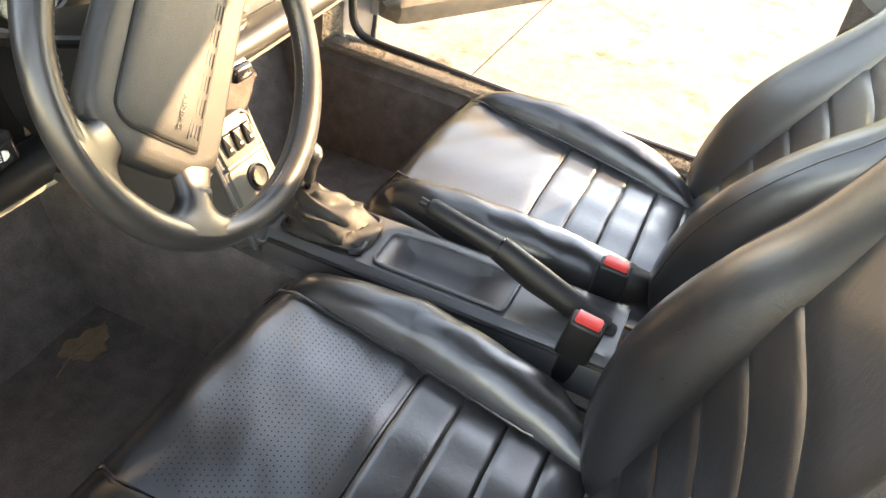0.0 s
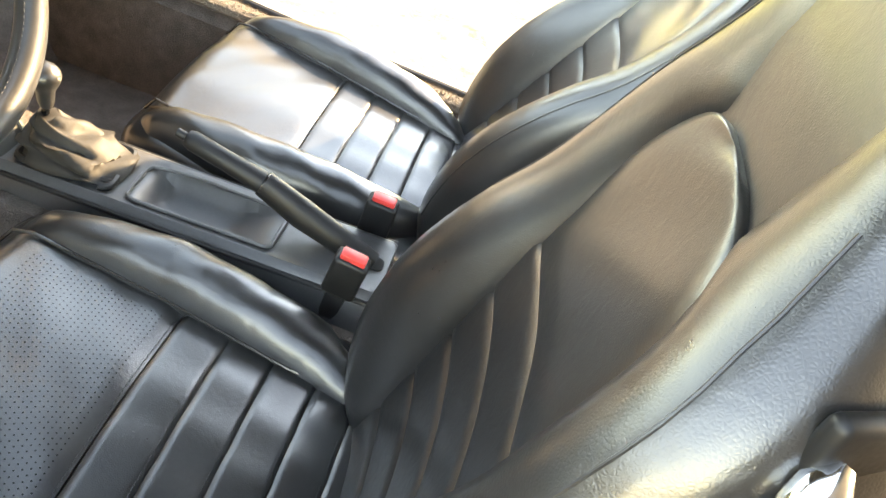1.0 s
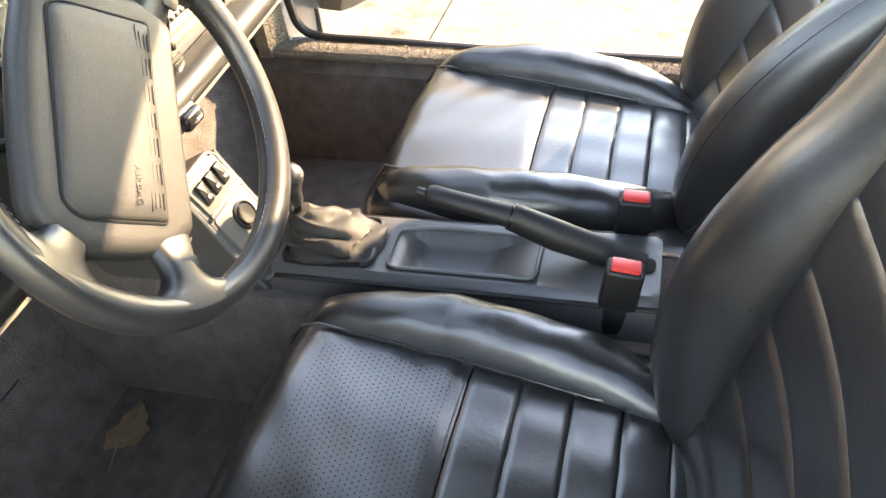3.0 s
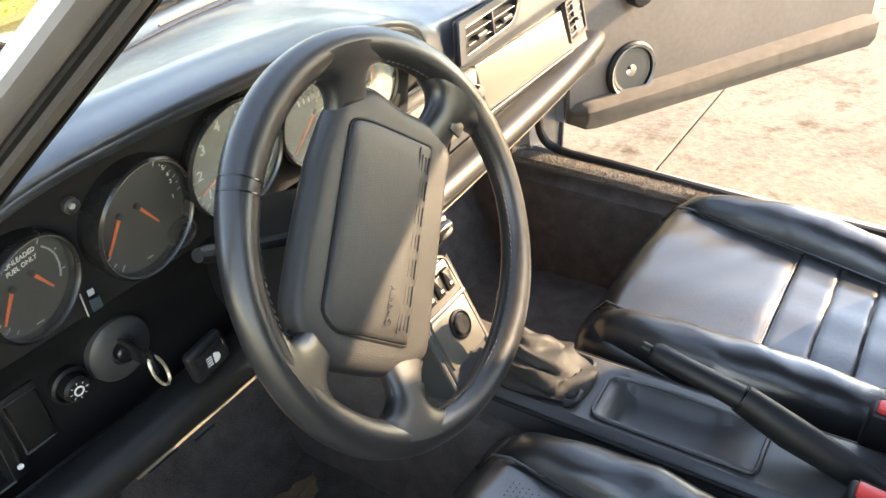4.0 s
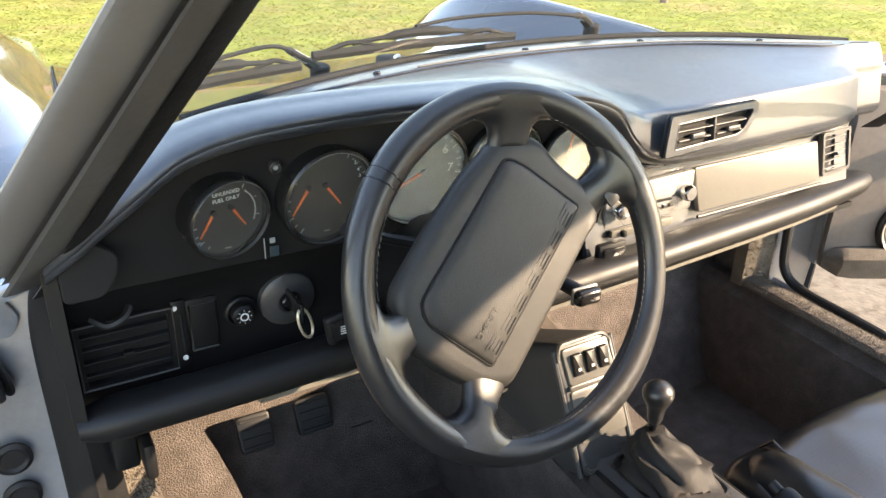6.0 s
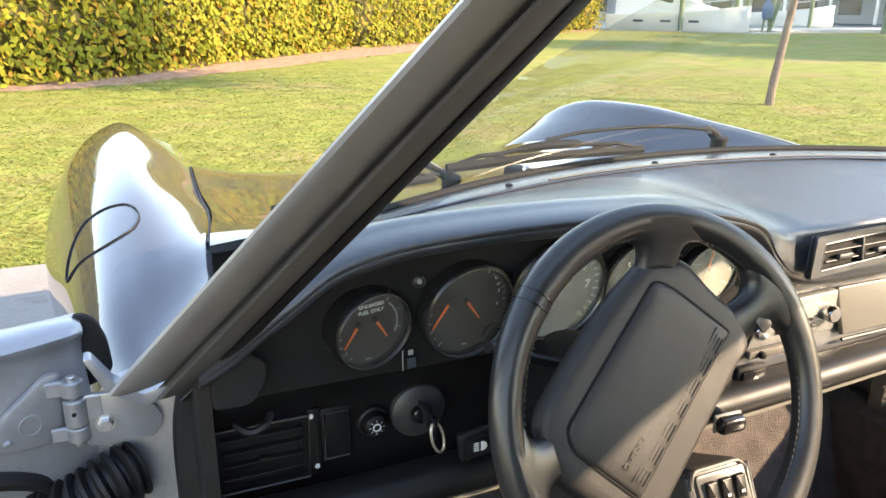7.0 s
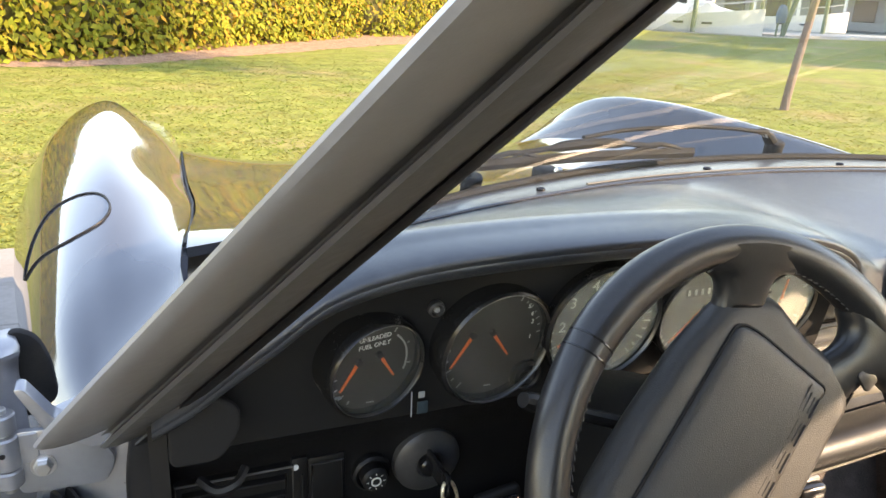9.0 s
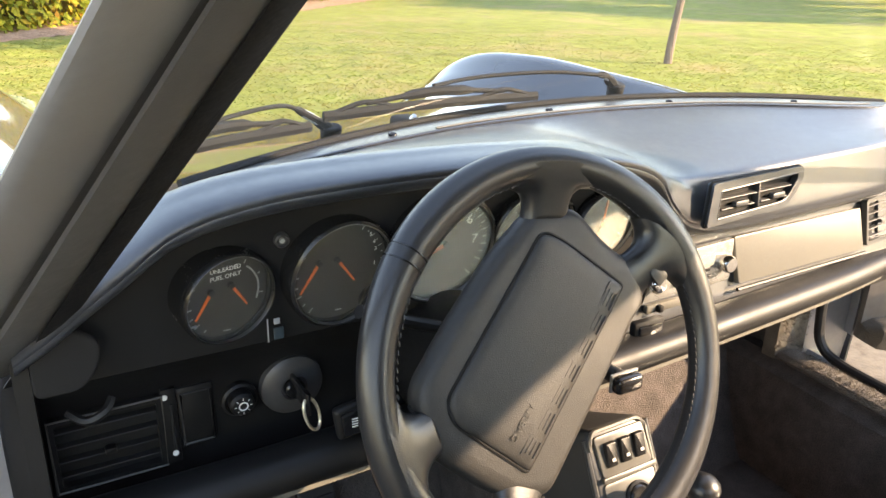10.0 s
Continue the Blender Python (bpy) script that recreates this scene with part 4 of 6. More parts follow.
part("jet", rod((-.165, .54, .970), (-.165, .535, .976), .006, .004, 10), STEEL, e)


# ---- doors ----
def door(side):
    lab = "open silver passenger door with a charcoal leather panel" if side > 0 else "open silver driver's door seen at its hinge end"
    u = Vector((.86, -.51, 0)) if side > 0 else Vector((-.93, -.37, 0))
    u.normalize()
    o = Vector((.800, .412, 0)) if side > 0 else Vector((-.845, .375, 0))
    inn = Vector((-.51, -.86, 0)) if side > 0 else Vector((.37, -.93, 0))
    inn.normalize()
    P = lambda a, b, z: o + u * a + inn * b + Vector((0, 0, z))
    rings = []
    for a, t0, t1 in (((0.0, -.035, .018), (.006, -.048, .027), (.03, -.06, .030)) if side > 0 else ((-.042, -.020, .012), (-.038, -.030, .022), (-.020, -.045, .028), (.02, -.060, .030))) + ((.08, -.075, .030), (.14, -.082, .032), (.20, -.085, .042), (.3, -.09, .05), (.7, -.09, .05), (1.0, -.06, .05), (1.03, -.03, .04)):
        t1 = max(t1, .045) if side > 0 else t1
        zb = .478 if side > 0 else .40
        dz, lip = (0, .010) if side > 0 else (.022, .000)
        rings.append([P(a, t1, zb), P(a, t1, .70), P(a, t1, .79), P(a, t1 - .006, .840 - dz), P(a, t1 - .012, .868 - dz), P(a, t1 - .008, .886 - dz), P(a, t1 + lip, .893 - dz), P(a, t1 + lip + .002, .899 - dz), P(a, t1 + lip - .006, .904 - dz), P(a, -.01, .908 - dz), P(a, t0 * .7, .898 - dz), P(a, t0, .85 - dz), P(a, t0 * 1.15, .66), P(a, t0, zb + .05), P(a, t0 * .6, zb - .01)])
    e = part("car_door", lofted(rings), PAINT_DULL, car, lab, sharp=50)
    part("panel", lofted([[P(a, .052, .482), P(a, .052, .875), P(a, .068, .868), P(a, .076, .80), P(a, .070, .56), P(a, .068, .485)] for a in ((.0, .02, .5, .95, .97) if side > 0 else (.20, .22, .5, .95, .97))]), DOOR_SUNLIT, e, "charcoal leather door panel, coloured brown as if sunlit")
    # pocket along the foot of the panel
    part("door_pocket", lofted([[P(a, .06, z0), P(a, .11 * k, z0 + .004), P(a, .125 * k, z0 + .03), P(a, .125 * k, z1 - .008), P(a, .11 * k, z1), P(a, .06, z1)] for a, k, z0, z1 in ((.0, .7, .482, .518), (.02, .95, .474, .530), (.05, 1, .472, .534), (.3, 1, .475, .54), (.6, 1, .48, .55), (.93, 1, .48, .56), (.96, .8, .485, .555))]),
         CARPET_TAN, e, "carpet-covered door pocket")
    part("window_frame", tube(curve_points([P(.06, .01, .88), P(.24, .0, 1.12), P(.45, -.02, 1.24), P(.8, -.02, 1.25), P(.98, .0, .9)], 24), .014, 8), RUBBER, e)
    if side > 0:
        g = grid(10, 6, lambda a, b: P(.10 + .86 * a, 0.0, .89 + b * min(.33, .28 * (a * 3.2) + .02, .33)))
        part("window", g, GLASS, e).visible_shadow = False
        m = frame_at(P(.165, .072, .578), u, (0, 0, 1))
        part("speaker", revolve([(.068, -.01), (.068, .008), (.063, .012), (.056, .009), (.054, -.004), (.03, -.006), (.0, -.006)], 36, m), PLASTIC, e, "round loudspeaker with a silver cone")
        part("speaker_rim", revolve([(.057, .010), (.062, .013), (.062, .016), (.056, .012)], 36, m, True), RADIO, e)
        part("speaker_cone", revolve([(.054, .004), (.050, .006), (.020, -.003), (.0, -.003)], 30, m), TRIM, e)
        part("speaker_dust_cap", revolve([(.018, -.003), (.014, .005), (.0, .008)], 20, m), CHROME, e)
        m = frame_at(P(.165, .078, .757), u, (0, 0, 1))
        part("knob", revolve([(.030, -.012), (.031, .018), (.026, .026), (0, .027)], 24, m), PLASTIC, e)
    return P


DP = door(-1)
door(1)


def hinge():
    e = thing("door_hinge", "painted steel door hinge with a hex bolt", "hinge", "hinges of the driver's door")
    y = .335
    m = frame_at((-.785, y, .785), (1, 0, 0), (0, 0, 1))
    part("post_leaf", prism(round_poly([(-.025, -.028), (.045, -.030), (.055, -.008), (.035, .030), (-.025, .034)], .008), .006, m, .0015), PAINT_DULL, e)
    m2 = frame_at(DP(.028, .0295, .800), (.93, .37, 0), (0, 0, 1))
    part("door_leaf", prism(round_poly([(-.036, -.022), (-.030, -.028), (.028, -.036), (.034, .042), (.020, .044), (-.034, .006)], .008), .007, m2, .0018), PAINT_DULL, e)
    part("boss", revolve([(.0125, .006), (.0115, .0085), (.0100, .0085), (.0095, .0075), (.0, .0075)], 28, m2 @ pose(-.002, -.006, 0)), PAINT_DULL, e)
    for x, z in ((-.026, -.018), (.020, .032), (.021, -.024)):
        part("rivet", revolve([(.0052, .006), (.0045, .0095), (.003, .0110), (0, .0112)], 14, m2 @ pose(x, z, 0)), PAINT_DULL, e)
    for z, h in ((.777, .017), (.802, .031), (.830, .018)):
        k = joined([revolve([(.0, -h / 2), (.0095, -h / 2), (.0112, -h / 2 + .0015), (.0112, h / 2 - .0015), (.0095, h / 2), (0, h / 2)], 20, Matrix.Translation((-.816, y - .006, z))),
                    rbox((.024, .006, h - .001), (-.816 + (.014 if h > .02 else -.014), y - .004, z), .0015, 1)])
        part("knuckle", k, PAINT_DULL, e)
    part("grease_hole", revolve([(.0024, 0), (.0024, .0008), (0, .0008)], 12, frame_at((-.817, y - .0172, .804), (1, 0, 0), (0, 0, 1))), HOLE, e)
    part("pin", rod((-.816, y - .006, .762), (-.816, y - .006, .844), .0050, .0050, 12), STEEL, e)
    bp = part("bolt", revolve([(.0085, 0), (.0085, .002), (.0070, .003), (.0070, .007), (.006, .0082), (0, .0082)], 6, m @ pose(-.004, -.002, .006)), STEEL, e, "zinc hex bolt")
    part("washer", revolve([(.0105, 0), (.0105, .0018), (0, .0018)], 24, m @ pose(-.004, -.002, .0055)), STEEL, bp)


hinge()


def bellows():
    pts = curve_points([(-.765, .345, .712), (-.795, .332, .706), (-.83, .33, .692), (-.87, .34, .68)], 34)
    rad = [.029 + (.007 if k % 4 < 2 else -.002) - .006 * (k / 33) for k in range(34)]
    rad[0] = rad[1] = .034
    e = thing("cable_bellows", "black ribbed rubber cable bellows between post and door", "bellows")
    part("sleeve", tube(pts, rad, 20), RUBBER, e)
    part("door_collar", revolve([(.026, -.004), (.034, -.002), (.034, .006), (.028, .009), (.026, .004)], 28, frame_at(pts[-1], (.35, 1, 0), (0, 0, 1))), RUBBER, e)


bellows()
for z in (.600, .545, .50):
    m = frame_at((-.770, .333, z), (1, 0, 0), (0, 0, 1))
    tagged(part("grommet", revolve([(.021, 0), (.021, .004), (.016, .007), (.012, .004), (0, .004)], 24, m), RUBBER), "round black rubber grommet in the door post", "grommet", "grommets in the door post")
# black plate put in for the shaded gap behind the fender's rear edge
part("gap_shade", prism(round_poly([(-.836, .862), (-.822, .880), (-.804, .888), (-.788, .878), (-.779, .852), (-.776, .815), (-.800, .80), (-.83, .80)], .010), .010, frame_at((0, .398, 0), (1, 0, 0), (0, 0, 1)), .002), HOLE, car, "black plate put in for the shaded gap behind the fender")
part("door_edge_seal", tube(curve_points([DP(.26, .048, .765), DP(.12, .036, .755), DP(.05, .032, .735), DP(.018, .026, .70), DP(.010, .024, .62), DP(.010, .024, .45)], 30), .010, 10), RUBBER, car, "black rubber seal round the door's edge")
# folded flange under the pillar foot
bm = prism(round_poly([(-.055, .03), (-.035, -.012), (.0, -.035), (.06, -.015), (.065, .0), (.0, -.020), (-.028, .0), (-.047, .03)], .004), .02, frame_at((-.748, .338, .834), (1, 0, 0), (0, 0, 1)), .001)
part("pillar_flange", bm, PAINT_DULL, car, "bent silver flange at the pillar foot")


# ---- dashboard ----
dash = thing("dashboard", "black grained dashboard with a padded instrument hood", "dashboard")

# x: lip height, nose y, crest height, crest y, strip y
HOOD = [
    (-.700, .884, .185, .915, .235, .262),
    (-.672, .910, .165, .940, .225, .272),
    (-.646, .932, .158, .957, .220, .286),
    (-.616, .955, .152, .974, .218, .305),
    (-.577, .982, .150, .995, .216, .325),
    (-.521, .997, .149, 1.008, .216, .352),
    (-.447, 1.003, .148, 1.013, .216, .380),
    (-.340, 1.004, .148, 1.014, .216, .404),
    (-.230, 1.001, .149, 1.010, .218, .422),
    (-.150, .994, .150, 1.003, .220, .432),
    (-.090, .980, .153, .990, .222, .434),
    (-.050, .960, .160, .972, .226, .434),
    (-.015, .925, .172, .962, .232, .434),
    (.030, .893, .180, .956, .240, .432),
    (.100, .880, .182, .954, .246, .428),
    (.300, .878, .190, .955, .254, .395),
    (.480, .874, .210, .952, .264, .330),
    (.580, .866, .245, .944, .285, .312),
    (.650, .850, .300, .928, .315, .330),
]


def dash_top(u, v):
    x = -.700 + 1.44 * u
    lip, ny, cz, cy, sy = spline(x, HOOD)
    base, bz = screen_base(x)
    sz = strip_height(x)
    face = max(0.0, min(1.0, (cz - lip - .02) / .04)) if x > -.3 else 0.0
    sz = min(sz, cz + .055 * min(1, max(0, (x + .70) / .08)))
    rows = [
        (0.00, ny + .060, lip - .010), (.06, ny + .030, lip - .014), (.12, ny + .010, lip - .009), (.17, ny + .001, lip + .001), (.23, ny + .008, lip + .6 * (cz - lip) * (1 - face) + .036 * face),
        (.34, (1 - face) * (ny + cy) / 2 + face * (ny + .014), (1 - face) * (lip + .93 * (cz - lip)) + face * (cz - .010)), (.45, cy, cz), (.62, (cy + sy) / 2, (cz + sz) / 2 + .002), (.78, sy, sz), (.80, sy + .004, sz + .003), (.90, (sy + base) / 2 + .02, sz + .001), (1.0, base + .045, sz - .006)]
    y, z = (spline if v < .45 and face < .01 else lerp)(v, rows)
    y = min(y, .25 + 1.4 * (x + .70))
    return Vector((x, y, z))


part("top_pad", slab(110, 60, dash_top, .006, (0, .3, -1)), VINYL, dash, "grained black dashboard top", sharp=60)
# seam line of the demister strip
part("demister_strip_seam", tube([dash_top(k / 80, .785) + Vector((0, 0, .0012)) for k in range(3, 79)], .0014, 5), GLOSS, dash)
# windscreen edge, then a pale strip coloured in for the sunlit crease
part("screen_edge", tube([dash_top(k / 80, 1.0) + Vector((0, .004, .003)) for k in range(10, 80)], .0055, 8), MATT, dash, "black rubber edge along the windscreen")
for a, b in ((.36, .90),):
    part("sunlit_crease", tube([dash_top(a + (b - a) * k / 30, .83) + Vector((0, 0, .001)) for k in range(31)], .0024, 6, .5), TRIM, dash, "pale strip coloured in for the sunlit crease of the dashboard top")
for x in (-.512, -.246, .019, .24, .46):
    u = (x + .70) / 1.44
    p = dash_top(u, .86)
    s = part("screw", revolve([(.0055, -.002), (.0055, .001), (.0045, .0018), (.002, .0004), (0, 0)], 16, Matrix.Translation(p + Vector((0, 0, .0015)))), GLOSS, dash)

# instrument board, set back under the hood
def board(u, v):
    x = -.665 + .655 * u
    z = .838 + (lerp(x, [(r[0], r[1]) for r in HOOD]) + .006 - .838) * v
    return Vector((x, .212 - .16 * (z - .90), z))


part("instrument_board", slab(40, 8, board, .01, (0, 1, 0)), MATT, dash, "matt black instrument board")
part("lower_fascia", slab(30, 8, lambda u, v: Vector((-.690 + .37 * u, lerp(v, [(0, .258), (.7, .254), (1, .226)]), .692 + .148 * v)), .01, (0, 1, 0)), PLASTIC, dash)
# passenger fascia
part("fascia", slab(30, 8, lambda u, v: Vector((-.03 + .66 * u, lerp(v, [(0, .221), (.5, .240), (1, .252)]) + .05 * max(0, u - .9) / .1, .735 + .150 * v)), .01, (0, 1, 0)), VINYL, dash, "black fascia facing the passenger")
part("fascia_crease", tube([(-.01 + .56 * k / 20, .238 + .03 * max(0, k - 17) / 3, .850) for k in range(21)], .004, 6), VINYL, dash)
part("trim_panel", prism(round_poly([(.184, 0), (.474, .004), (.470, .070), (.180, .068)], .003), .008, frame_at((0, .2255, .766), (1, 0, 0), (0, .26, 1)), .002), TRIM, dash, "pale grey trim panel lit by the sun")
part("trim_edge", tube([(.180 + .295 * k / 10, .216, .761 + .005 * k / 10) for k in range(11)], .0028, 6), PLASTIC, dash)


def roll_point(x):
    return Vector((x, spline(x, [(-.71, .200), (-.5, .186), (0, .180), (.4, .205), (.66, .240)]), spline(x, [(-.71, .703), (-.4, .718), (.1, .735), (.4, .736), (.66, .738)])))


xs = [-.700 + 1.350 * k / 60 for k in range(61)]
rings = []
for k, x in enumerate(xs):
    c = roll_point(x)
    r = .0205 * (1 if 1 < k < 59 else (.9 if k in (1, 59) else .55))
    rings.append([c + Vector((0, r * 1.05 * math.cos(a) + (.012 if math.cos(a) > 0 else 0), r * math.sin(a))) for a in [2 * math.pi * j / 18 for j in range(18)]])
part("knee_roll", lofted(rings), PLASTIC, dash, "padded black knee roll along the dashboard", sharp=50)
part("under_trim", slab(40, 2, lambda u, v: roll_point(-.52 + 1.06 * u) + Vector((0, -.006 + .034 * v, -.0215 - .006 * v)), .006, (0, 0, -1)), TRIM, dash, "pale edge under the knee roll")
part("under_panel", slab(30, 4, lambda u, v: Vector((-.69 + 1.28 * u, .22 + .3 * v, .672 + .03 * u - .02 * v)), .01, (0, 0, 1)), PLASTIC, dash)
part("left_cap", lofted([[(-.703, .20, .70), (-.703, .205, .88), (-.703, .25, .88), (-.703, .30, .86), (-.703, .30, .70)], [(-.690, .19, .70), (-.690, .195, .88), (-.690, .25, .885), (-.690, .30, .865), (-.690, .30, .70)]]), PLASTIC, dash)
part("right_cap", lofted([[(.585, .250, .735), (.585, .268, .88), (.60, .272, .89), (.60, .255, .735)], [(.665, .33, .72), (.665, .335, .86), (.685, .36, .88), (.685, .36, .72)]]), VINYL, dash)
# corner speaker cover beside the pillar
m = frame_at((-.657, .196, .875), (1, -.12, 0), (0, .12, 1))
part("corner_cover", prism(round_poly([(-.032, .036), (-.010, .034), (.021, .014), (.019, -.006), (.004, -.027), (-.032, -.029)], .009, 6), .008, m, .003, 3), MATT, dash, "small dark speaker cover in the corner")
part("cover_clip", tube(curve_points([(-.668, .222, .812), (-.655, .210, .806), (-.640, .208, .812), (-.632, .216, .820)], 10), .004, 6), PLASTIC, dash)


# ---- gauges ----
def gauge(x, z, r, label, needles=(), marks=(), words=(), glare=False, turn=0):
    """A round instrument facing the driver. Needles: pivot x, y, angle, length; marks: angle, radius, size."""
    e = thing("gauge", label, "gauge", "gauges in the dashboard")
    c, s = math.cos(radians(turn)), math.sin(radians(turn))
    m = frame_at((x, .212 - .16 * (z - .90) - .7 * r * s, z), (c, s, 0), (.16 * s, -.16 * c, 1))
    part("bezel", revolve([(r * 1.02, -.004 - 1.6 * r * s), (r * 1.05, .004), (r * 1.03, .011), (r * .99, .013), (r * .955, .010), (r * .94, .003), (r * .94, -.004)], 48, m), BEZEL, e)
    part("bright_ring", revolve([(r * .952, .0095), (r * .975, .0118), (r * .985, .0122), (r * .970, .0126), (r * .950, .0104)], 48, m, True), DULL_STEEL, e, "thin bright ring round the glass")
    part("dial", revolve([(r * .97, .0005), (r * .95, .0022), (0, .0022)], 48, m), FACE, e, "black printed dial")
    ob = part("lens", revolve([(r * .95, .008), (r * .6, .0086), (0, .0090)], 40, m), LENS_GLARE if glare else LENS, e)
    ob.visible_shadow = False
    for px, py, a, ln in needles:
        c = Vector((px * r, py * r))
        d = Vector((math.cos(radians(a)), math.sin(radians(a))))
        q = Vector((-d.y, d.x)) * .0015 * (1 if r < .055 else 1.3)
        pts = [c - d * .004 + q, c + d * ln * r + q * .55, c + d * ln * r - q * .55, c - d * .004 - q]
        part("needle", prism([p.to_tuple() for p in pts], .0012, m @ pose(0, 0, .0042)), ORANGE, e, "orange pointer")
        part("hub", revolve([(.0034, 0), (.0030, .0030), (0, .0034)], 14, m @ pose(c.x - d.x * .005, c.y - d.y * .005, .0035)), PLASTIC, e)
    ticks = bmesh.new()
    for a0, a1, n, rad, ln, wd in marks:
        for k in range(n):
            a = radians(a0 + (a1 - a0) * k / max(1, n - 1))
            big = 1.0 if k % 2 == 0 else .55
            mm = m @ Matrix.Translation((rad * r * math.cos(a), rad * r * math.sin(a), .0026)) @ Matrix.Rotation(a, 4, "Z") @ Matrix.Diagonal((ln * big, wd, .0004, 1))
            bmesh.ops.create_cube(ticks, size=1, matrix=mm)
    if marks:
        part("scale", ticks, GREY_PRINT, e)
    else:
        ticks.free()
    for t, px, py, size in words:
        part("lettering", moved(text_mesh(t, size), m @ pose(px * r, py * r, .0026)), WHITE, e)
    return e, m


g1, m1 = gauge(-.530, .902, .0437, "small round fuel and oil level gauge reading low", needles=((-.43, .11, 238.7, .54), (.13, .16, 304, .55)),
               marks=((155, 235, 6, .84, .006, .0012), (-10, 60, 3, .80, .004, .0010)), turn=14, words=(("UNLEADED", -.03, .62, .0058), ("FUEL ONLY", -.03, .46, .0058)))
part("fuel_arc", tube([(m1 @ Vector((.0437 * .72 * math.cos(radians(a)), .0437 * .72 * math.sin(radians(a)), .0030))) for a in range(-20, 56, 6)], .0009, 5), GREY_PRINT, g1)
part("fuel_mark", rbox((.006, .007, .0006), m1 @ Vector((-.032, -.021, .003)), .0004, 1), GREY_PRINT, g1)
part("bar_print", rbox((.007, .0004, .0012), m1 @ Vector((0, -.036, .003)), .0001, 1), GREY_PRINT, g1)
g2, m2 = gauge(-.421, .905, .0545, "round oil temperature and pressure gauge with two needles", needles=((-.50, .20, 237.7, .54), (-.04, .19, 307, .52)),
               marks=((150, 230, 7, .86, .006, .0014), (5, 62, 7, .86, .004, .0010)), turn=7.5, words=(("5", .58, .60, .006), ("4", .66, .44, .006), ("3", .70, .29, .006), ("1", .70, .0, .006)))
part("warn_mark", rbox((.003, .0012, .008), m2 @ Vector((-.049, .016, .003)), .0004, 1), RED, g2)
part("bar_print", rbox((.007, .0004, .0012), m2 @ Vector((0, -.043, .003)), .0001, 1), GREY_PRINT, g2)
g3, m3 = gauge(-.309, .9105, .0605, "large round rev counter with a pale sunlit glass", needles=((0, 0, 205, .80),), glare=True,
               marks=((225, -45, 29, .88, .008, .0016),),
               words=tuple((str(k), .68 * math.cos(radians(218 - 36 * (k - 1))), .68 * math.sin(radians(218 - 36 * (k - 1))), .015) for k in range(1, 8)))
g4, m4 = gauge(-.195, .908, .0540, "round speedometer with a trip counter behind the wheel", needles=((0, 0, 228, .82),), glare=True,
               marks=((230, -50, 37, .88, .007, .0013),), words=())
for k in range(6):
    part("counter_digit", rbox((.0062, .0012, .0095), m4 @ Vector((-.0195 + .0078 * k, .022, .003)), .0006, 1), PLASTIC, g4)
    part("digit_print", rbox((.0030, .0004, .0062), m4 @ Vector((-.0195 + .0078 * k, .022, .0039)), .0003, 1), WHITE, g4)
g5, m5 = gauge(-.092, .902, .0437, "small round clock beside the rev counter", needles=((0, 0, 88, .70), (0, 0, 250, .40)), glare=True, marks=((90, 450, 13, .84, .007, .0018),))


# icons and small controls on the board
def icon(x, z, w, h, material, name, label, y=None, rnd=.002):
    y = .190 - .16 * (z - .90) if y is None else y
    ob = part(name, rbox((w, .003, h), (x, y, z), rnd), material)
    return tagged(ob, label, "switch")


e = thing("fog_switch", "small round chrome-ringed switch between the gauges", "switch")
m = frame_at((-.478, .202, .947), (1, 0, 0), (0, -.16, 1))
part("ring", revolve([(.0070, 0), (.0070, .005), (.0056, .0065), (.0046, .0035), (0, .0035)], 20, m), CONSOLE, e)
part("symbol", revolve([(.0026, .0035), (.0024, .0055), (0, .0058)], 10, m), GREY_PRINT, e)
e = thing("fuel_indicator", "tiny fuel pump indicator with a blue-grey lens", "indicator")
m = frame_at((-.483, .214, .856), (1, 0, 0), (0, -.16, 1))
part("lens", rbox((.010, .002, .012), m @ Vector((.002, -.007, .002)), .001), GREEN, e)
part("symbol", joined([rbox((.006, .0015, .006), m @ Vector((0, .007, .002)), .0008), rbox((.0012, .0015, .024), m @ Vector((-.0085, -.002, .002)), .0004)]), GREY_PRINT, e)
m = frame_at((-.383, .213, .866), (1, 0, 0), (0, -.16, 1))
e = thing("warning_buzzer", "small round ribbed black buzzer grille", "buzzer")
part("grille", revolve([(.016, 0), (.016, .004), (.013, .006), (.011, .004), (.008, .006), (.005, .004), (0, .006)], 24, m), PLASTIC, e)


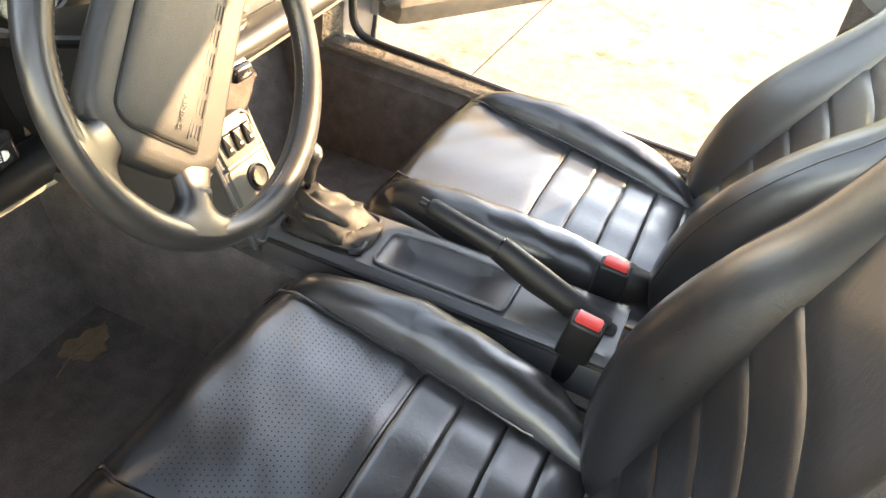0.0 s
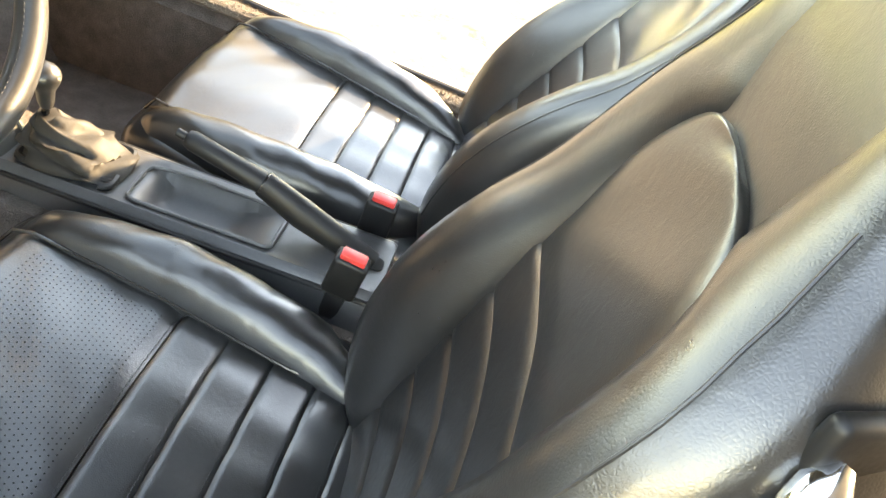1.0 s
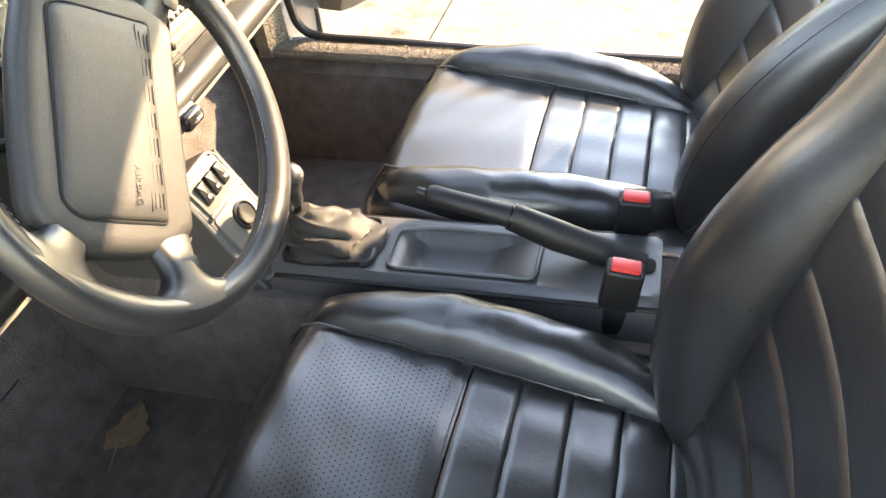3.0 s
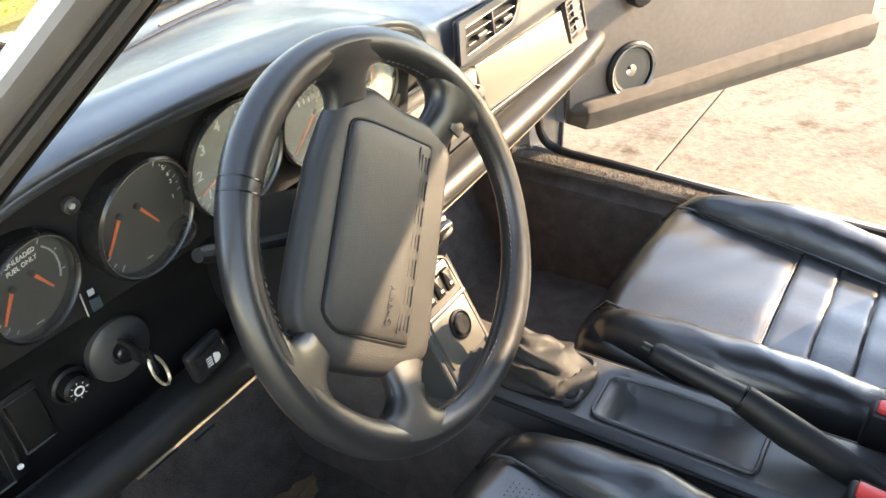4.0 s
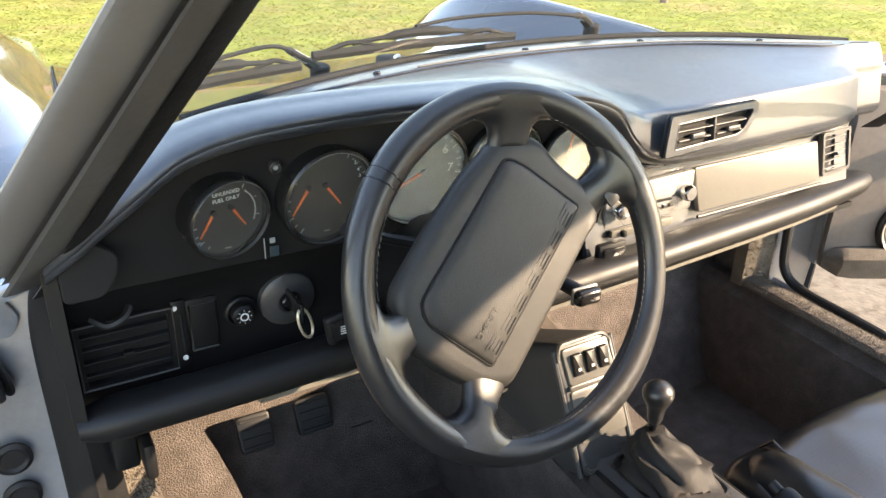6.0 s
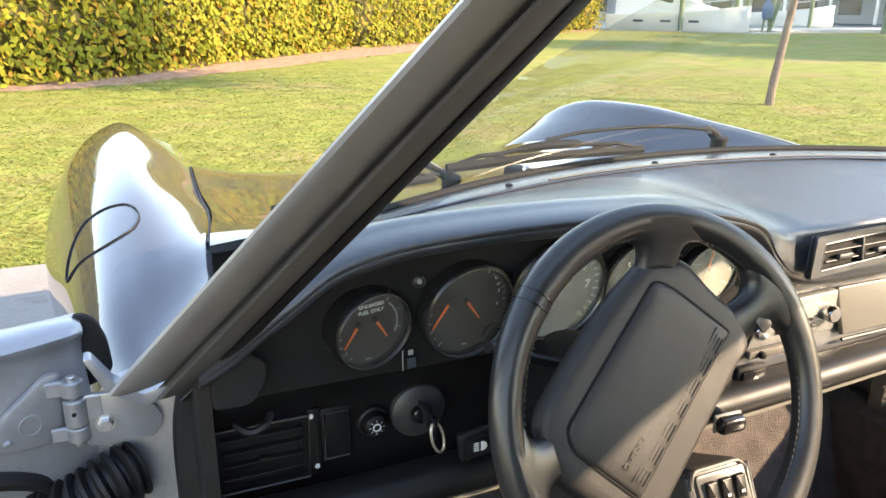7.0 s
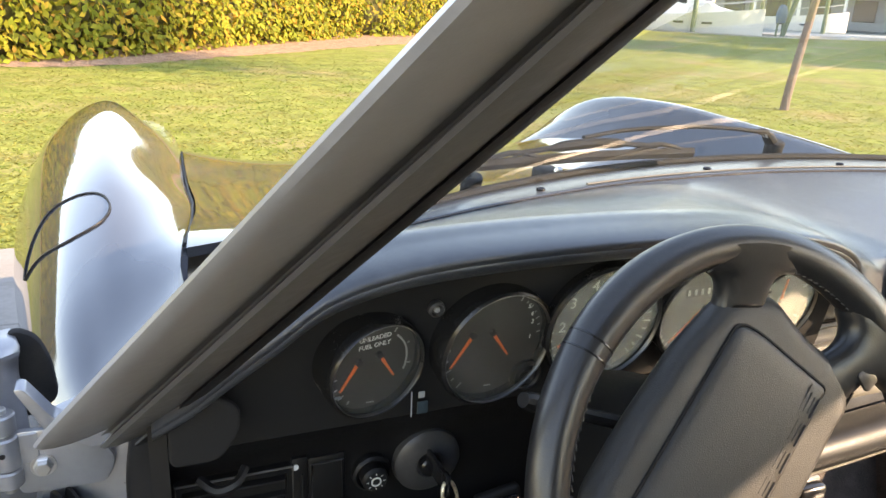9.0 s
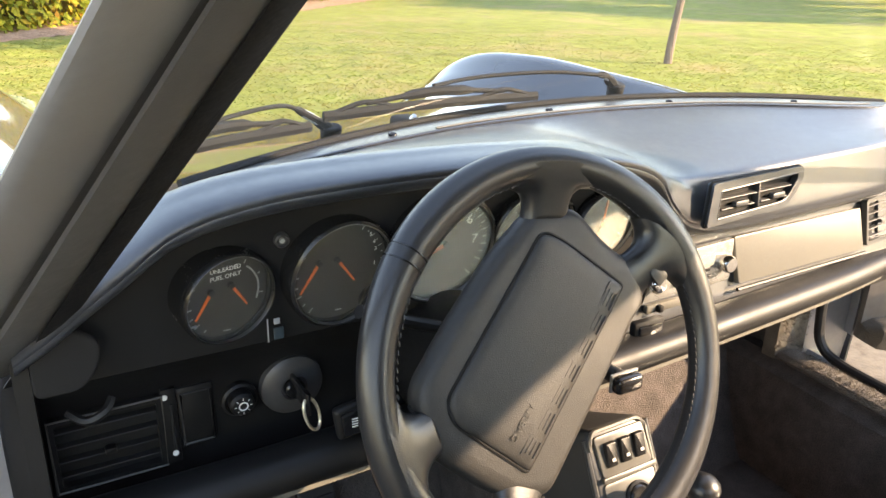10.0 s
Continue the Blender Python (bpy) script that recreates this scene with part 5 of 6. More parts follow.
# ---- air vents ----
def vent(name, label, origin, right, up, w, h, bars, posts, material=PLASTIC, skew=0.0, depth=.009):
    e = thing(name, label, "air vent", "air vents of the dashboard")
    m = frame_at(origin, right, up)
    sh = Matrix(((1, skew, 0, 0), (0, 1, 0, 0), (0, 0, 1, 0), (0, 0, 0, 1)))
    out = round_poly([(-w / 2, -h / 2), (w / 2, -h / 2), (w / 2, h / 2), (-w / 2, h / 2)], .006)
    inn = round_poly([(-w / 2 + .006, -h / 2 + .006), (w / 2 - .006, -h / 2 + .006), (w / 2 - .006, h / 2 - .006), (-w / 2 + .006, h / 2 - .006)], .004)
    part("frame", frame_ring(out, inn, depth, m @ sh), material, e)
    part("duct", moved(rbox((w - .010, h - .010, .004), (0, 0, -.002), .001, 1), m @ sh), HOLE, e)
    for k in range(bars):
        z = -h / 2 + h * (k + 1) / (bars + 1)
        part("slat", moved(rbox((w - .012, .0020, .010), (0, z, depth - .008), .0007, 1, Matrix.Rotation(radians(18), 3, "X")), m @ sh), material, e)
    for k in range(posts):
        x = -w / 2 + w * (k + 1) / (posts + 1)
        part("vane", moved(rbox((.0025, h - .014, .012), (x, 0, -.001), .0008, 1), m @ sh), material, e)
    part("tab", moved(rbox((.010, .006, .008), (0, -h * .05, depth), .001), m @ sh), material, e)
    return e, m, sh


e, m, sh = vent("air_vent", "wide black slatted air vent below the hood's end", (-.637, .2555, .754), (1, 0, 0), (0, -.05, 1), .100, .080, 4, 0)
part("frame_edge", tube([m @ Vector((x, z, .0095)) for x, z in ((-.049, -.039), (.049, -.039), (.049, .039), (-.049, .039), (-.049, -.039))], .0013, 6), SWITCH, e)
e = thing("vent_slider", "narrow vent slider with two white marks", "slider")
part("plate", rbox((.014, .008, .082), (-.5815, .250, .757), .001), PLASTIC, e)
part("groove", rbox((.003, .003, .05), (-.580, .2452, .757), .001), HOLE, e)
for x, z in ((-.5915, .790), (-.5865, .727)):
    part("mark", revolve([(.0029, 0), (.0029, .0012), (0, .0014)], 14, frame_at((x + .006, .246, z), (1, 0, 0), (0, 0, 1))), WHITE, e)


def centre_vent():
    e = thing("air_vent", "twin black air vent with a rounded end under the windscreen", "air vent", "air vents of the dashboard")
    m = frame_at((0, .176, .916), (1, .055, 0), (0, .10, 1))
    outer = round_poly([(.036, -.028), (.198, -.024), (.226, .010), (.226, .026), (.046, .025)], [.004, .020, .010, .010, .004], 6)
    inner = round_poly([(.054, -.020), (.192, -.016), (.214, .010), (.214, .018), (.060, .014)], [.002, .016, .006, .004, .002], 6)
    part("frame", frame_ring(outer, inner, .010, m), VINYL, e, "grained rim of the vent")
    part("inner_edge", tube([m @ Vector((x, z, .0095)) for x, z in inner + inner[:1]], .0012, 6), CONSOLE, e)
    part("groove", tube([m @ Vector((x, z, .0045)) for x, z in outer + outer[:1]], .0022, 6), HOLE, e)
    part("duct", prism(inner, .002, m @ pose(0, 0, -.001)), HOLE, e)
    part("middle_post", moved(rbox((.0035, .036, .010), (.134, -.002, .005), .001), m), CONSOLE, e)
    for x0, x1 in ((.060, .131), (.137, .203)):
        for z, k in ((.004, 1.0), (-.009, .9)):
            part("slat", moved(rbox(((x1 - x0) * k, .0016, .010), ((x0 + x1) / 2, z, .004), .0006, 1, Matrix.Rotation(radians(14), 3, "X")), m), CONSOLE, e)
        part("tab", moved(rbox((.026, .0075, .008), ((x0 + x1) / 2 + .004, -.006, .008), .002), m), CONSOLE, e)


centre_vent()
e, m, sh = vent("air_vent", "square slatted air vent at the passenger's end", (.524, .240, .810), (1, .12, 0), (0, .2, 1), .092, .074, 5, 1, CONSOLE)
e, m, sh = vent("heater_grille", "small grille above the radio", (.135, .240, .852), (1, 0, 0), (0, .2, 1), .05, .012, 1, 3)

# blank plate, light switch, ignition, headlamp switch
e = thing("blank_switch", "blank black switch plate with a raised rim", "switch plate")
part("plate", rbox((.036, .008, .068), (-.5565, .253, .760), .004), PLASTIC, e)
part("rim", tube([(-.5705, .2475, .732), (-.5705, .2475, .788), (-.5425, .2475, .788), (-.5425, .2475, .732), (-.5705, .2475, .732)], .0014, 6), CONSOLE, e)
e = thing("light_switch", "round black light switch with a white sun symbol", "switch")
m = frame_at((-.514, .252, .766), (1, 0, 0), (0, -.05, 1))
part("collar", revolve([(.0185, -.003), (.0185, .004), (.016, .006), (.013, .003), (0, .003)], 28, m), PLASTIC, e)
part("knob", revolve([(.0125, .002), (.0125, .013), (.010, .016), (0, .0165)], 24, m), PLASTIC, e)
sym = bmesh.new()
for k in range(8):
    a = k * math.pi / 4
    bmesh.ops.create_cube(sym, size=1, matrix=m @ Matrix.Rotation(a, 4, "Z") @ Matrix.Translation((.0078, 0, .0158)) @ Matrix.Diagonal((.0022, .0008, .0008, 1)))
part("symbol", joined([sym, frame_ring([(.0050 * math.cos(k * .3927), .0050 * math.sin(k * .3927)) for k in range(16)], [(.0036 * math.cos(k * .3927), .0036 * math.sin(k * .3927)) for k in range(16)], .0008, m @ pose(0, 0, .0162))]), WHITE, e)
e = thing("ignition_lock", "dull grey round ignition plate with its key", "ignition lock")
m = frame_at((-.459, .252, .768), (1, 0, 0), (0, -.05, 1))
part("plate", revolve([(.034, -.004), (.033, .004), (.028, .008), (.014, .010), (.012, .006), (0, .006)], 36, m), CONSOLE, e)
part("barrel", revolve([(.0105, .004), (.0105, .014), (.009, .016), (0, .016)], 24, m), GLOSS, e)
k = part("key", joined([rbox((.0045, .050, .020), (-.4625, .214, .778), .002, 2), rbox((.006, .012, .026), (-.4625, .196, .776), .0025, 2)]), GLOSS, e, "black-headed ignition key")
ring = [Vector((-.4585 + .0085 * math.cos(a) + .005 * math.sin(a) * -1, .194 + .006 * math.cos(a), .7635 + .0185 * math.sin(a))) for a in [2 * math.pi * j / 32 for j in range(33)]]
part("key_ring", tube(ring, .0017, 6), BRASS, k, "bright brass key ring")
e = thing("headlamp_switch", "black rocker switch with a white headlamp symbol", "switch")
part("housing", rbox((.044, .012, .036), (-.422, .172, .762), .005, 3, Matrix.Rotation(radians(-8), 3, "Y")), PLASTIC, e)
part("rocker", rbox((.034, .006, .026), (-.422, .165, .762), .003, 2, Matrix.Rotation(radians(-8), 3, "Y")), GLOSS, e)
lamp = prism([(0, -.0055), (.003, -.0052), (.0062, -.003), (.0072, 0), (.0062, .003), (.003, .0052), (0, .0055)], .001, frame_at((-.4215, .1618, .763), (1, 0, 0), (0, 0, 1)))
part("symbol", joined([lamp] + [rbox((.0065, .0010, .0011), (-.4270, .1612, .7588 + .0028 * j), .0003, 1) for j in range(4)]), WHITE, e)

# radio and heater controls
e = thing("radio", "grey faced car radio with a knob and buttons", "radio")
part("face", rbox((.172, .010, .062), (.090, .234, .800), .003, 2, Matrix.Rotation(radians(-2), 3, "Y")), RADIO, e)
part("display", rbox((.062, .004, .020), (.105, .228, .811), .002, 2, Matrix.Rotation(radians(-2), 3, "Y")), LENS_GLARE, e)
for j in range(6):
    part("button", rbox((.009, .005, .006), (.068 + .0125 * j, .2275, .786), .001, 1), CONSOLE, e)
for x, z in ((.026, .797), (.158, .802)):
    part("knob", revolve([(.0125, 0), (.0125, .012), (.010, .016), (0, .0165)], 20, frame_at((x, .230, z), (1, 0, 0), (0, 0, 1))), CHROME, e)
part("cassette_slot", rbox((.05, .003, .004), (.106, .2282, .796), .001, 1), HOLE, e)
e = thing("control_strip", "pale heater control strip under the radio", "heater panel")
part("strip", rbox((.120, .008, .012), (.070, .222, .764), .002), TRIM, e)
part("lever", rbox((.008, .012, .010), (.03, .217, .764), .002), PLASTIC, e)
e = thing("fog_lamp_switch", "small black rocker switch with a round white symbol", "switch")
part("housing", rbox((.050, .012, .034), (-.014, .193, .752), .004), PLASTIC, e)
part("rocker", rbox((.038, .006, .024), (-.014, .186, .752), .003), GLOSS, e)
part("symbol", revolve([(.0045, 0), (.0045, .0008), (.002, .0008)], 12, frame_at((-.012, .1828, .752), (1, 0, 0), (0, 0, 1))), GREY_PRINT, e)
e = thing("bonnet_release", "black pull handle under the dashboard by the post", "handle")
part("bracket", rbox((.030, .02, .07), (-.655, .30, .60), .006), PLASTIC, e)
part("grip", rbox((.014, .05, .05), (-.632, .29, .585), .005), PLASTIC, e)


# ---- steering wheel ----
EL = radians(20.9)
WC = Vector((-.2959, .0212, .8616))
WX = Vector((.9999, .0139, 0)).normalized()
WN = Vector((.013, -math.cos(EL), math.sin(EL))).normalized()
WM = frame_at(WC, WX, WN.cross(WX))
RIM = .1729
wheel = thing("steering_wheel", "black leather four-spoke steering wheel, turned to one side", "steering wheel")
pts = [Vector((RIM * math.cos(a), RIM * math.sin(a), 0)) for a in [2 * math.pi * k / 120 for k in range(120)]]
rings = []
for k, p in enumerate(pts):
    a = 2 * math.pi * k / 120
    rad = Vector((math.cos(a), math.sin(a), 0))
    rr = .0155 + .0010 * math.cos(4 * (a - .6))
    rings.append([WM @ (p + rad * rr * 1.02 * math.cos(b) + Vector((0, 0, rr * math.sin(b)))) for b in [2 * math.pi * j / 20 for j in range(20)]])
rings.append(rings[0])
bm = lofted(rings, True, False)
bmesh.ops.remove_doubles(bm, verts=bm.verts, dist=1e-6)
part("rim", bm, LEATHER_RIM, wheel, "worn black leather rim", sharp=60)
# stitched seam round the inner side, and the joint of the leather
st = bmesh.new()
for k in range(150):
    a = 2 * math.pi * k / 150
    c = Vector(((RIM - .0156) * math.cos(a), (RIM - .0156) * math.sin(a), .0045))
    mm = WM @ Matrix.Translation(c) @ Matrix.Rotation(a + math.pi / 2 + .25, 4, "Z") @ Matrix.Diagonal((.0042, .0011, .0011, 1))
    bmesh.ops.create_cube(st, size=1, matrix=mm)
part("stitching", st, THREAD, wheel)
a = radians(137)
c0 = Vector((RIM * math.cos(a), RIM * math.sin(a), 0))
for da in (0, .06):
    a2 = a + da
    c = Vector((RIM * math.cos(a2), RIM * math.sin(a2), 0))
    rad = Vector((math.cos(a2), math.sin(a2), 0))
    part("leather_joint", tube([WM @ (c + rad * .0164 * math.cos(b) + Vector((0, 0, .0162 * math.sin(b)))) for b in [math.pi * 1.6 * j / 18 - .8 for j in range(19)]], .0008, 5), GLOSS, wheel)

# short spokes that flare into the rim
for ang, r0, w0, w1 in ((30, .112, .023, .018), (83, .126, .024, .018), (191, .128, .021, .017), (239, .106, .026, .016)):
    a = radians(ang)
    rings = []
    for k in range(17):
        s = k / 16
        r = r0 + (RIM - r0) * s
        x = max(0.0, RIM - .0150 - r)
        f = .030
        w = w0 + (w1 - w0) * min(1, s / .5) + (f - math.sqrt(f * f - (f - x) ** 2) if x < f else 0)
        t = .0125 + .0040 * s ** 2
        zc = -.0135 * (1 - s) ** 1.2
        ring = []
        for j in range(24):
            b = 2 * math.pi * j / 24
            ph = a + w / r * math.copysign(abs(math.cos(b)) ** .8, math.cos(b))
            ring.append(WM @ Vector((r * math.cos(ph), r * math.sin(ph), zc + t * math.copysign(abs(math.sin(b)) ** .8, math.sin(b)))))
        rings.append(ring)
    part("spoke", lofted(rings), LEATHER_RIM, wheel, sharp=75)

# hub shell and airbag pad
HUB = [(-.140, .000), (-.135, .016), (-.097, .056), (-.045, .104), (.002, .136), (.047, .132), (.075, .096), (.100, .075), (.114, .066), (.111, .034), (.097, .024), (-.020, -.097), (-.032, -.108), (-.066, -.101), (-.094, -.080), (-.130, -.045)]
HUBO = round_poly(HUB, .012, 4)


def hub_ring(k, z):
    return [WM @ Vector((x * k, y * k, z)) for x, y in HUBO]


part("hub_shell", lofted([hub_ring(.62, -.060), hub_ring(.80, -.042), hub_ring(.97, -.026), hub_ring(1.0, -.019), hub_ring(.998, -.014), hub_ring(.985, -.0075), hub_ring(.955, -.0032), hub_ring(.91, -.0012), hub_ring(.85, -.0006)]), PAD, wheel, "black hub shell", sharp=40)
for p, q in (((-.142, .000), (-.131, -.045)), ((.000, .138), (.049, .133)), ((.115, .069), (.112, .031)), ((-.067, -.103), (-.031, -.110))):
    part("spoke_seam", tube(curve_points([WM @ Vector((*p, -.012)), WM @ Vector((*[.5 * (c + d) for c, d in zip(p, q)], -.0015)), WM @ Vector((*q, -.012))], 9), .0015, 6), HOLE, wheel)
PADO = round_poly([(-.1135, -.002), (.003, .1145), (.022, .104), (.0815, .053), (-.050, -.0785), (-.110, -.022)], [.012, .012, .02, .004, .004, .014], 5)
part("airbag_pad", lofted([[WM @ Vector((x, y, -.003)) for x, y in PADO], [WM @ Vector((x, y, .0006)) for x, y in PADO]] + [[WM @ Vector((cx + (x - cx) * k, cy + (y - cy) * k, z)) for x, y in PADO] for cx, cy in ((-.024, .0195),) for k, z in ((.985, .0020), (.95, .0030), (.8, .0042), (.5, .0052))]), PAD, wheel, "grained black airbag pad", sharp=50)
part("pad_seam", tube([WM @ Vector((x * 1.012, y * 1.012, -.0004)) for x, y in PADO + PADO[:1]], .0015, 5), HOLE, wheel)
d = Vector((-.710, -.704, 0))
up = Vector((-d.y, d.x, 0))
T = Matrix((d, up, Vector((0, 0, 1)))).transposed().to_4x4()
# raised lettering of the maker shown as plain bars, and the word below it
cx, cy = .0085, -.0075
for k, ln in enumerate((.017, .019, .018, .016, .018, .019, .015)):
    o = Vector((cx, cy, .0036)) + d * (-.074 + .0246 * k)
    part("raised_bar", joined([moved(rbox((ln * f, .0014, .0022), (0, yy, 0), .0005, 1), WM @ Matrix.Translation(o) @ T) for f, yy in ((1, -.0046), (.86, 0), (1, .0046))]), PAD, wheel)
part("raised_line", tube([WM @ (Vector((cx, cy, .0040)) + d * s - up * .0085) for s in (-.088, 0, .084)], .0006, 5), PAD, wheel)
o = Vector((-.0510, -.0360, .0054))
part("lettering", moved(text_mesh("AIRBAG", .0088, .0003, 1.15), WM @ Matrix.Translation(o) @ T), PAD, wheel, "embossed airbag lettering")
# horn buttons set flush into two spokes
for x, y, ang in ((.124, .056, 30), (-.064, -.118, 239)):
    part("horn_button", prism(round_poly([(-.008, -.009), (.008, -.009), (.008, .009), (-.008, .009)], .004), .0025, WM @ pose(x, y, .0025) @ Matrix.Rotation(radians(ang), 4, "Z"), .0012), LEATHER_RIM, wheel)
# boss, column shroud, stalks
part("boss", tube([WM @ Vector((0, 0, z)) for z in (-.02, -.045, -.06)], [.058, .050, .042], 24), PLASTIC, wheel)
col = thing("steering_column", "black plastic column shroud behind the wheel", "steering column")
part("shroud", tube([WM @ Vector(p) for p in ((0, -.004, -.05), (0, -.006, -.10), (0, -.01, -.17), (0, -.01, -.22))], [.046, .058, .062, .060], 20, 1.2), PLASTIC, col)
for name, pts in (("stalk", ((-.03, .03, -.07), (-.10, .055, -.075), (-.150, .075, -.06))), ("stalk", ((-.03, -.03, -.08), (-.095, -.045, -.085), (-.145, -.055, -.07))), ("stalk", ((.03, .02, -.07), (.09, .03, -.075), (.135, .04, -.065)))):
    part(name, tube(curve_points([WM @ Vector(p) for p in pts], 12), [.006] * 8 + [.007, .0075, .0075, .006], 10), PLASTIC, col, "thin black column stalk")


# ---- centre tunnel ----
tunnel = thing("centre_console", "dark grey plastic centre console on the tunnel", "centre console")
part("tunnel_carpet", lofted([[(-.125, y, .2), (-.115, y, .33 + z), (-.095, y, .408 + z), (.095, y, .408 + z), (.115, y, .33 + z), (.125, y, .2)] for y, z in ((-.92, -.03), (-.45, -.01), (-.1, .0), (.2, .03), (.60, .12))]), CARPET, tunnel, "dark carpet over the tunnel")


def tz(y):
    return .468


YB, YF = -.432, .118
rings = []
for y in [YB + (YF - YB) * k / 80 for k in range(81)]:
    z = tz(y)
    e = .004 if y in (YB, YF) else 0
    ra, rb = max(0, min(1, (-.058 - y) / .040)), max(0, min(1, (y + .272) / .09))
    dp = .032 * ra * ra * (3 - 2 * ra) * rb * rb * (3 - 2 * rb)
    rings.append([(-.078, y, z - .09), (-.074, y, z - .02 - e), (-.068, y, z - .006 - e), (-.058, y, z - e), (-.047, y, z - .002), (-.040, y, z - .002 - .8 * dp), (-.030, y, z - .002 - dp), (.026, y, z - .002 - dp), (.036, y, z - .002 - .8 * dp), (.045, y, z - .002), (.058, y, z - e), (.068, y, z - .006 - e), (.074, y, z - .02 - e), (.078, y, z - .09)])
part("base", lofted(rings), CONSOLE, tunnel, "grey plastic console tray base", sharp=40)
# the open tray: rim and sunken bowl
def rim_line(pts, zoff=.001):
    return [Vector((x, y, tz(y) + zoff)) for x, y in pts]


TRAY = round_poly([(-.048, -.058), (.034, -.054), (.046, -.12), (.040, -.27), (-.046, -.27)], [.016, .016, .03, .01, .01], 5)
part("tray_rim", tube(rim_line(TRAY + TRAY[:1]), .0032, 6), CONSOLE, tunnel)
for s in (-1, 1):
    part("edge_bead", tube([Vector((s * .072, y, tz(y) - .012)) for y in (-.43, -.2, .0, .11)], .004, 8), PLASTIC, tunnel)
part("lever_slot", prism(round_poly([(-.014, -.425), (.014, -.425), (.014, -.375), (-.014, -.375)], .012), .002, Matrix.Translation((0, 0, tz(-.4) - .001)), 0), HOLE, tunnel)
# switch tower leaning up to the dashboard
PN = Vector((0, -.2, .1)).normalized()
TM = frame_at((-.043, .1666, .568), (1, .02, 0), (0, .1, .2))
OUT = [(-.048, -.130), (.048, -.130), (.046, .055), (.034, .066), (-.050, .066), (-.058, .050)]
part("tower", prism(round_poly(OUT, .010, 4), .24, TM @ pose(0, 0, -.24), .006, 3), CONSOLE, tunnel, "grey switch tower below the radio", sharp=40)
part("tower_rim", tube([TM @ Vector((x * .93, y * .95, .0015)) for x, y in round_poly(OUT, .010, 4)], .003, 6), SWITCH, tunnel)
part("switch_plate", prism(round_poly([(-.043, .002), (.042, .002), (.038, .056), (-.046, .056)], .006), .004, TM, .0015), SWITCH, tunnel, "warm grey switch plate, paler than the tower")
for k in range(3):
    s = part("window_switch", prism(round_poly([(-.0085, -.016), (.0085, -.016), (.0085, .016), (-.0085, .016)], .002), .007, TM @ pose(-.026 + .0245 * k, .030, .003, 8), .0025), PLASTIC, tunnel)
    part("symbol", prism([(-.003, -.002), (.003, -.002), (.003, .002), (-.003, .002)], .0004, TM @ pose(-.026 + .0245 * k, .023, .0105)), GREY_PRINT, s)
part("divider", prism(round_poly([(-.046, -.004), (.045, -.004), (.045, .003), (-.046, .003)], .002), .007, TM, .0015), SWITCH, tunnel)
part("lower_plate", prism(round_poly([(-.044, -.082), (.044, -.082), (.043, -.006), (-.045, -.006)], .006), .003, TM, .001), SWITCH, tunnel)
part("lighter_ring", revolve([(.022, .002), (.022, .006), (.019, .008), (.017, .004), (0, .001)], 28, TM @ pose(.006, -.036, 0)), PLASTIC, tunnel, "round black socket in the plate")
part("lighter_cap", revolve([(.0165, .002), (.0165, .007), (.014, .009), (0, .0085)], 24, TM @ pose(.006, -.036, 0)), GLOSS, tunnel)
for s, dx in ((-1, -.055), (1, .05)):
    part("tower_flank", tube([TM @ Vector((dx, y, -.004)) for y in (-.128, -.03, .055)], .004, 8), CONSOLE, tunnel)
# chrome pull and knob below the radio
e = thing("rotary_knob", "small chrome-faced black knob under the dashboard", "knob")
part("stem", rod((-.130, .16, .752), (-.142, .10, .765), .009, .010), PLASTIC, e)
part("cap", rbox((.036, .016, .020), (-.143, .090, .766), .006, 3), GLOSS, e)
part("cap_ring", rbox((.038, .004, .022), (-.143, .096, .766), .003, 2), RADIO, e)

# shift gaiter and lever
sh = thing("gear_lever", "gear lever with a crumpled black leather gaiter", "gear lever")
GY = .034
part("gaiter_frame", tube([Vector((x, y, tz(y) + .003)) for x, y in round_poly([(-.047, -.034), (.047, -.026), (.050, .102), (-.048, .100)], .014, 4) + [(-.047 + .014, -.034)]], .006, 8), PLASTIC, sh)
rings = []
for k in range(19):
    s = k / 18
    w = .043 * (1 - s) ** .8 + .013
    d = .062 * (1 - s) ** .9 + .013
    h = .052 * s ** .85
    cyy = GY + .045 * s
    ring = []
    for j in range(40):
        a = 2 * math.pi * j / 40
        f = 1 + (.10 * math.sin(5 * a + 9 * s) + .08 * math.sin(3 * a - 14 * s) + .05 * math.sin(11 * a + 20 * s)) * math.sin(math.pi * min(1, s * 1.1 + .05)) + .05 * math.sin(s * 26)
        ca, sa = math.cos(a), math.sin(a)
        px = w * math.copysign(abs(ca) ** .7, ca) * f
        py = d * math.copysign(abs(sa) ** .7, sa) * f
        ring.append((px, cyy + py, tz(GY) + .002 + h + .004 * math.sin(4 * a + 15 * s)))
    rings.append(ring)
part("gaiter", lofted(rings), GAITER, sh, "crumpled black leather gaiter", sharp=60)
part("stick", tube([(0, GY + .048, tz(GY) + .020), (0, GY + .049, .535), (0, GY + .048, .565)], [.008, .0065, .006], 12), GLOSS, sh)
part("knob", tube([Vector((0, GY + .047, .534)) + Vector((0, .002, .068)) * (k / 10) for k in range(11)], [.008, .0105, .0115, .012, .0135, .017, .0205, .022, .021, .016, .006], 20), LEATHER_RIM, sh, "black gear knob with a shift pattern")

# handbrake
hb = thing("handbrake_lever", "black handbrake lever lying between the seats", "handbrake")
A, B, C = Vector((.003, -.119, .564)), Vector((.003, -.232, .535)), Vector((.003, -.408, .470))
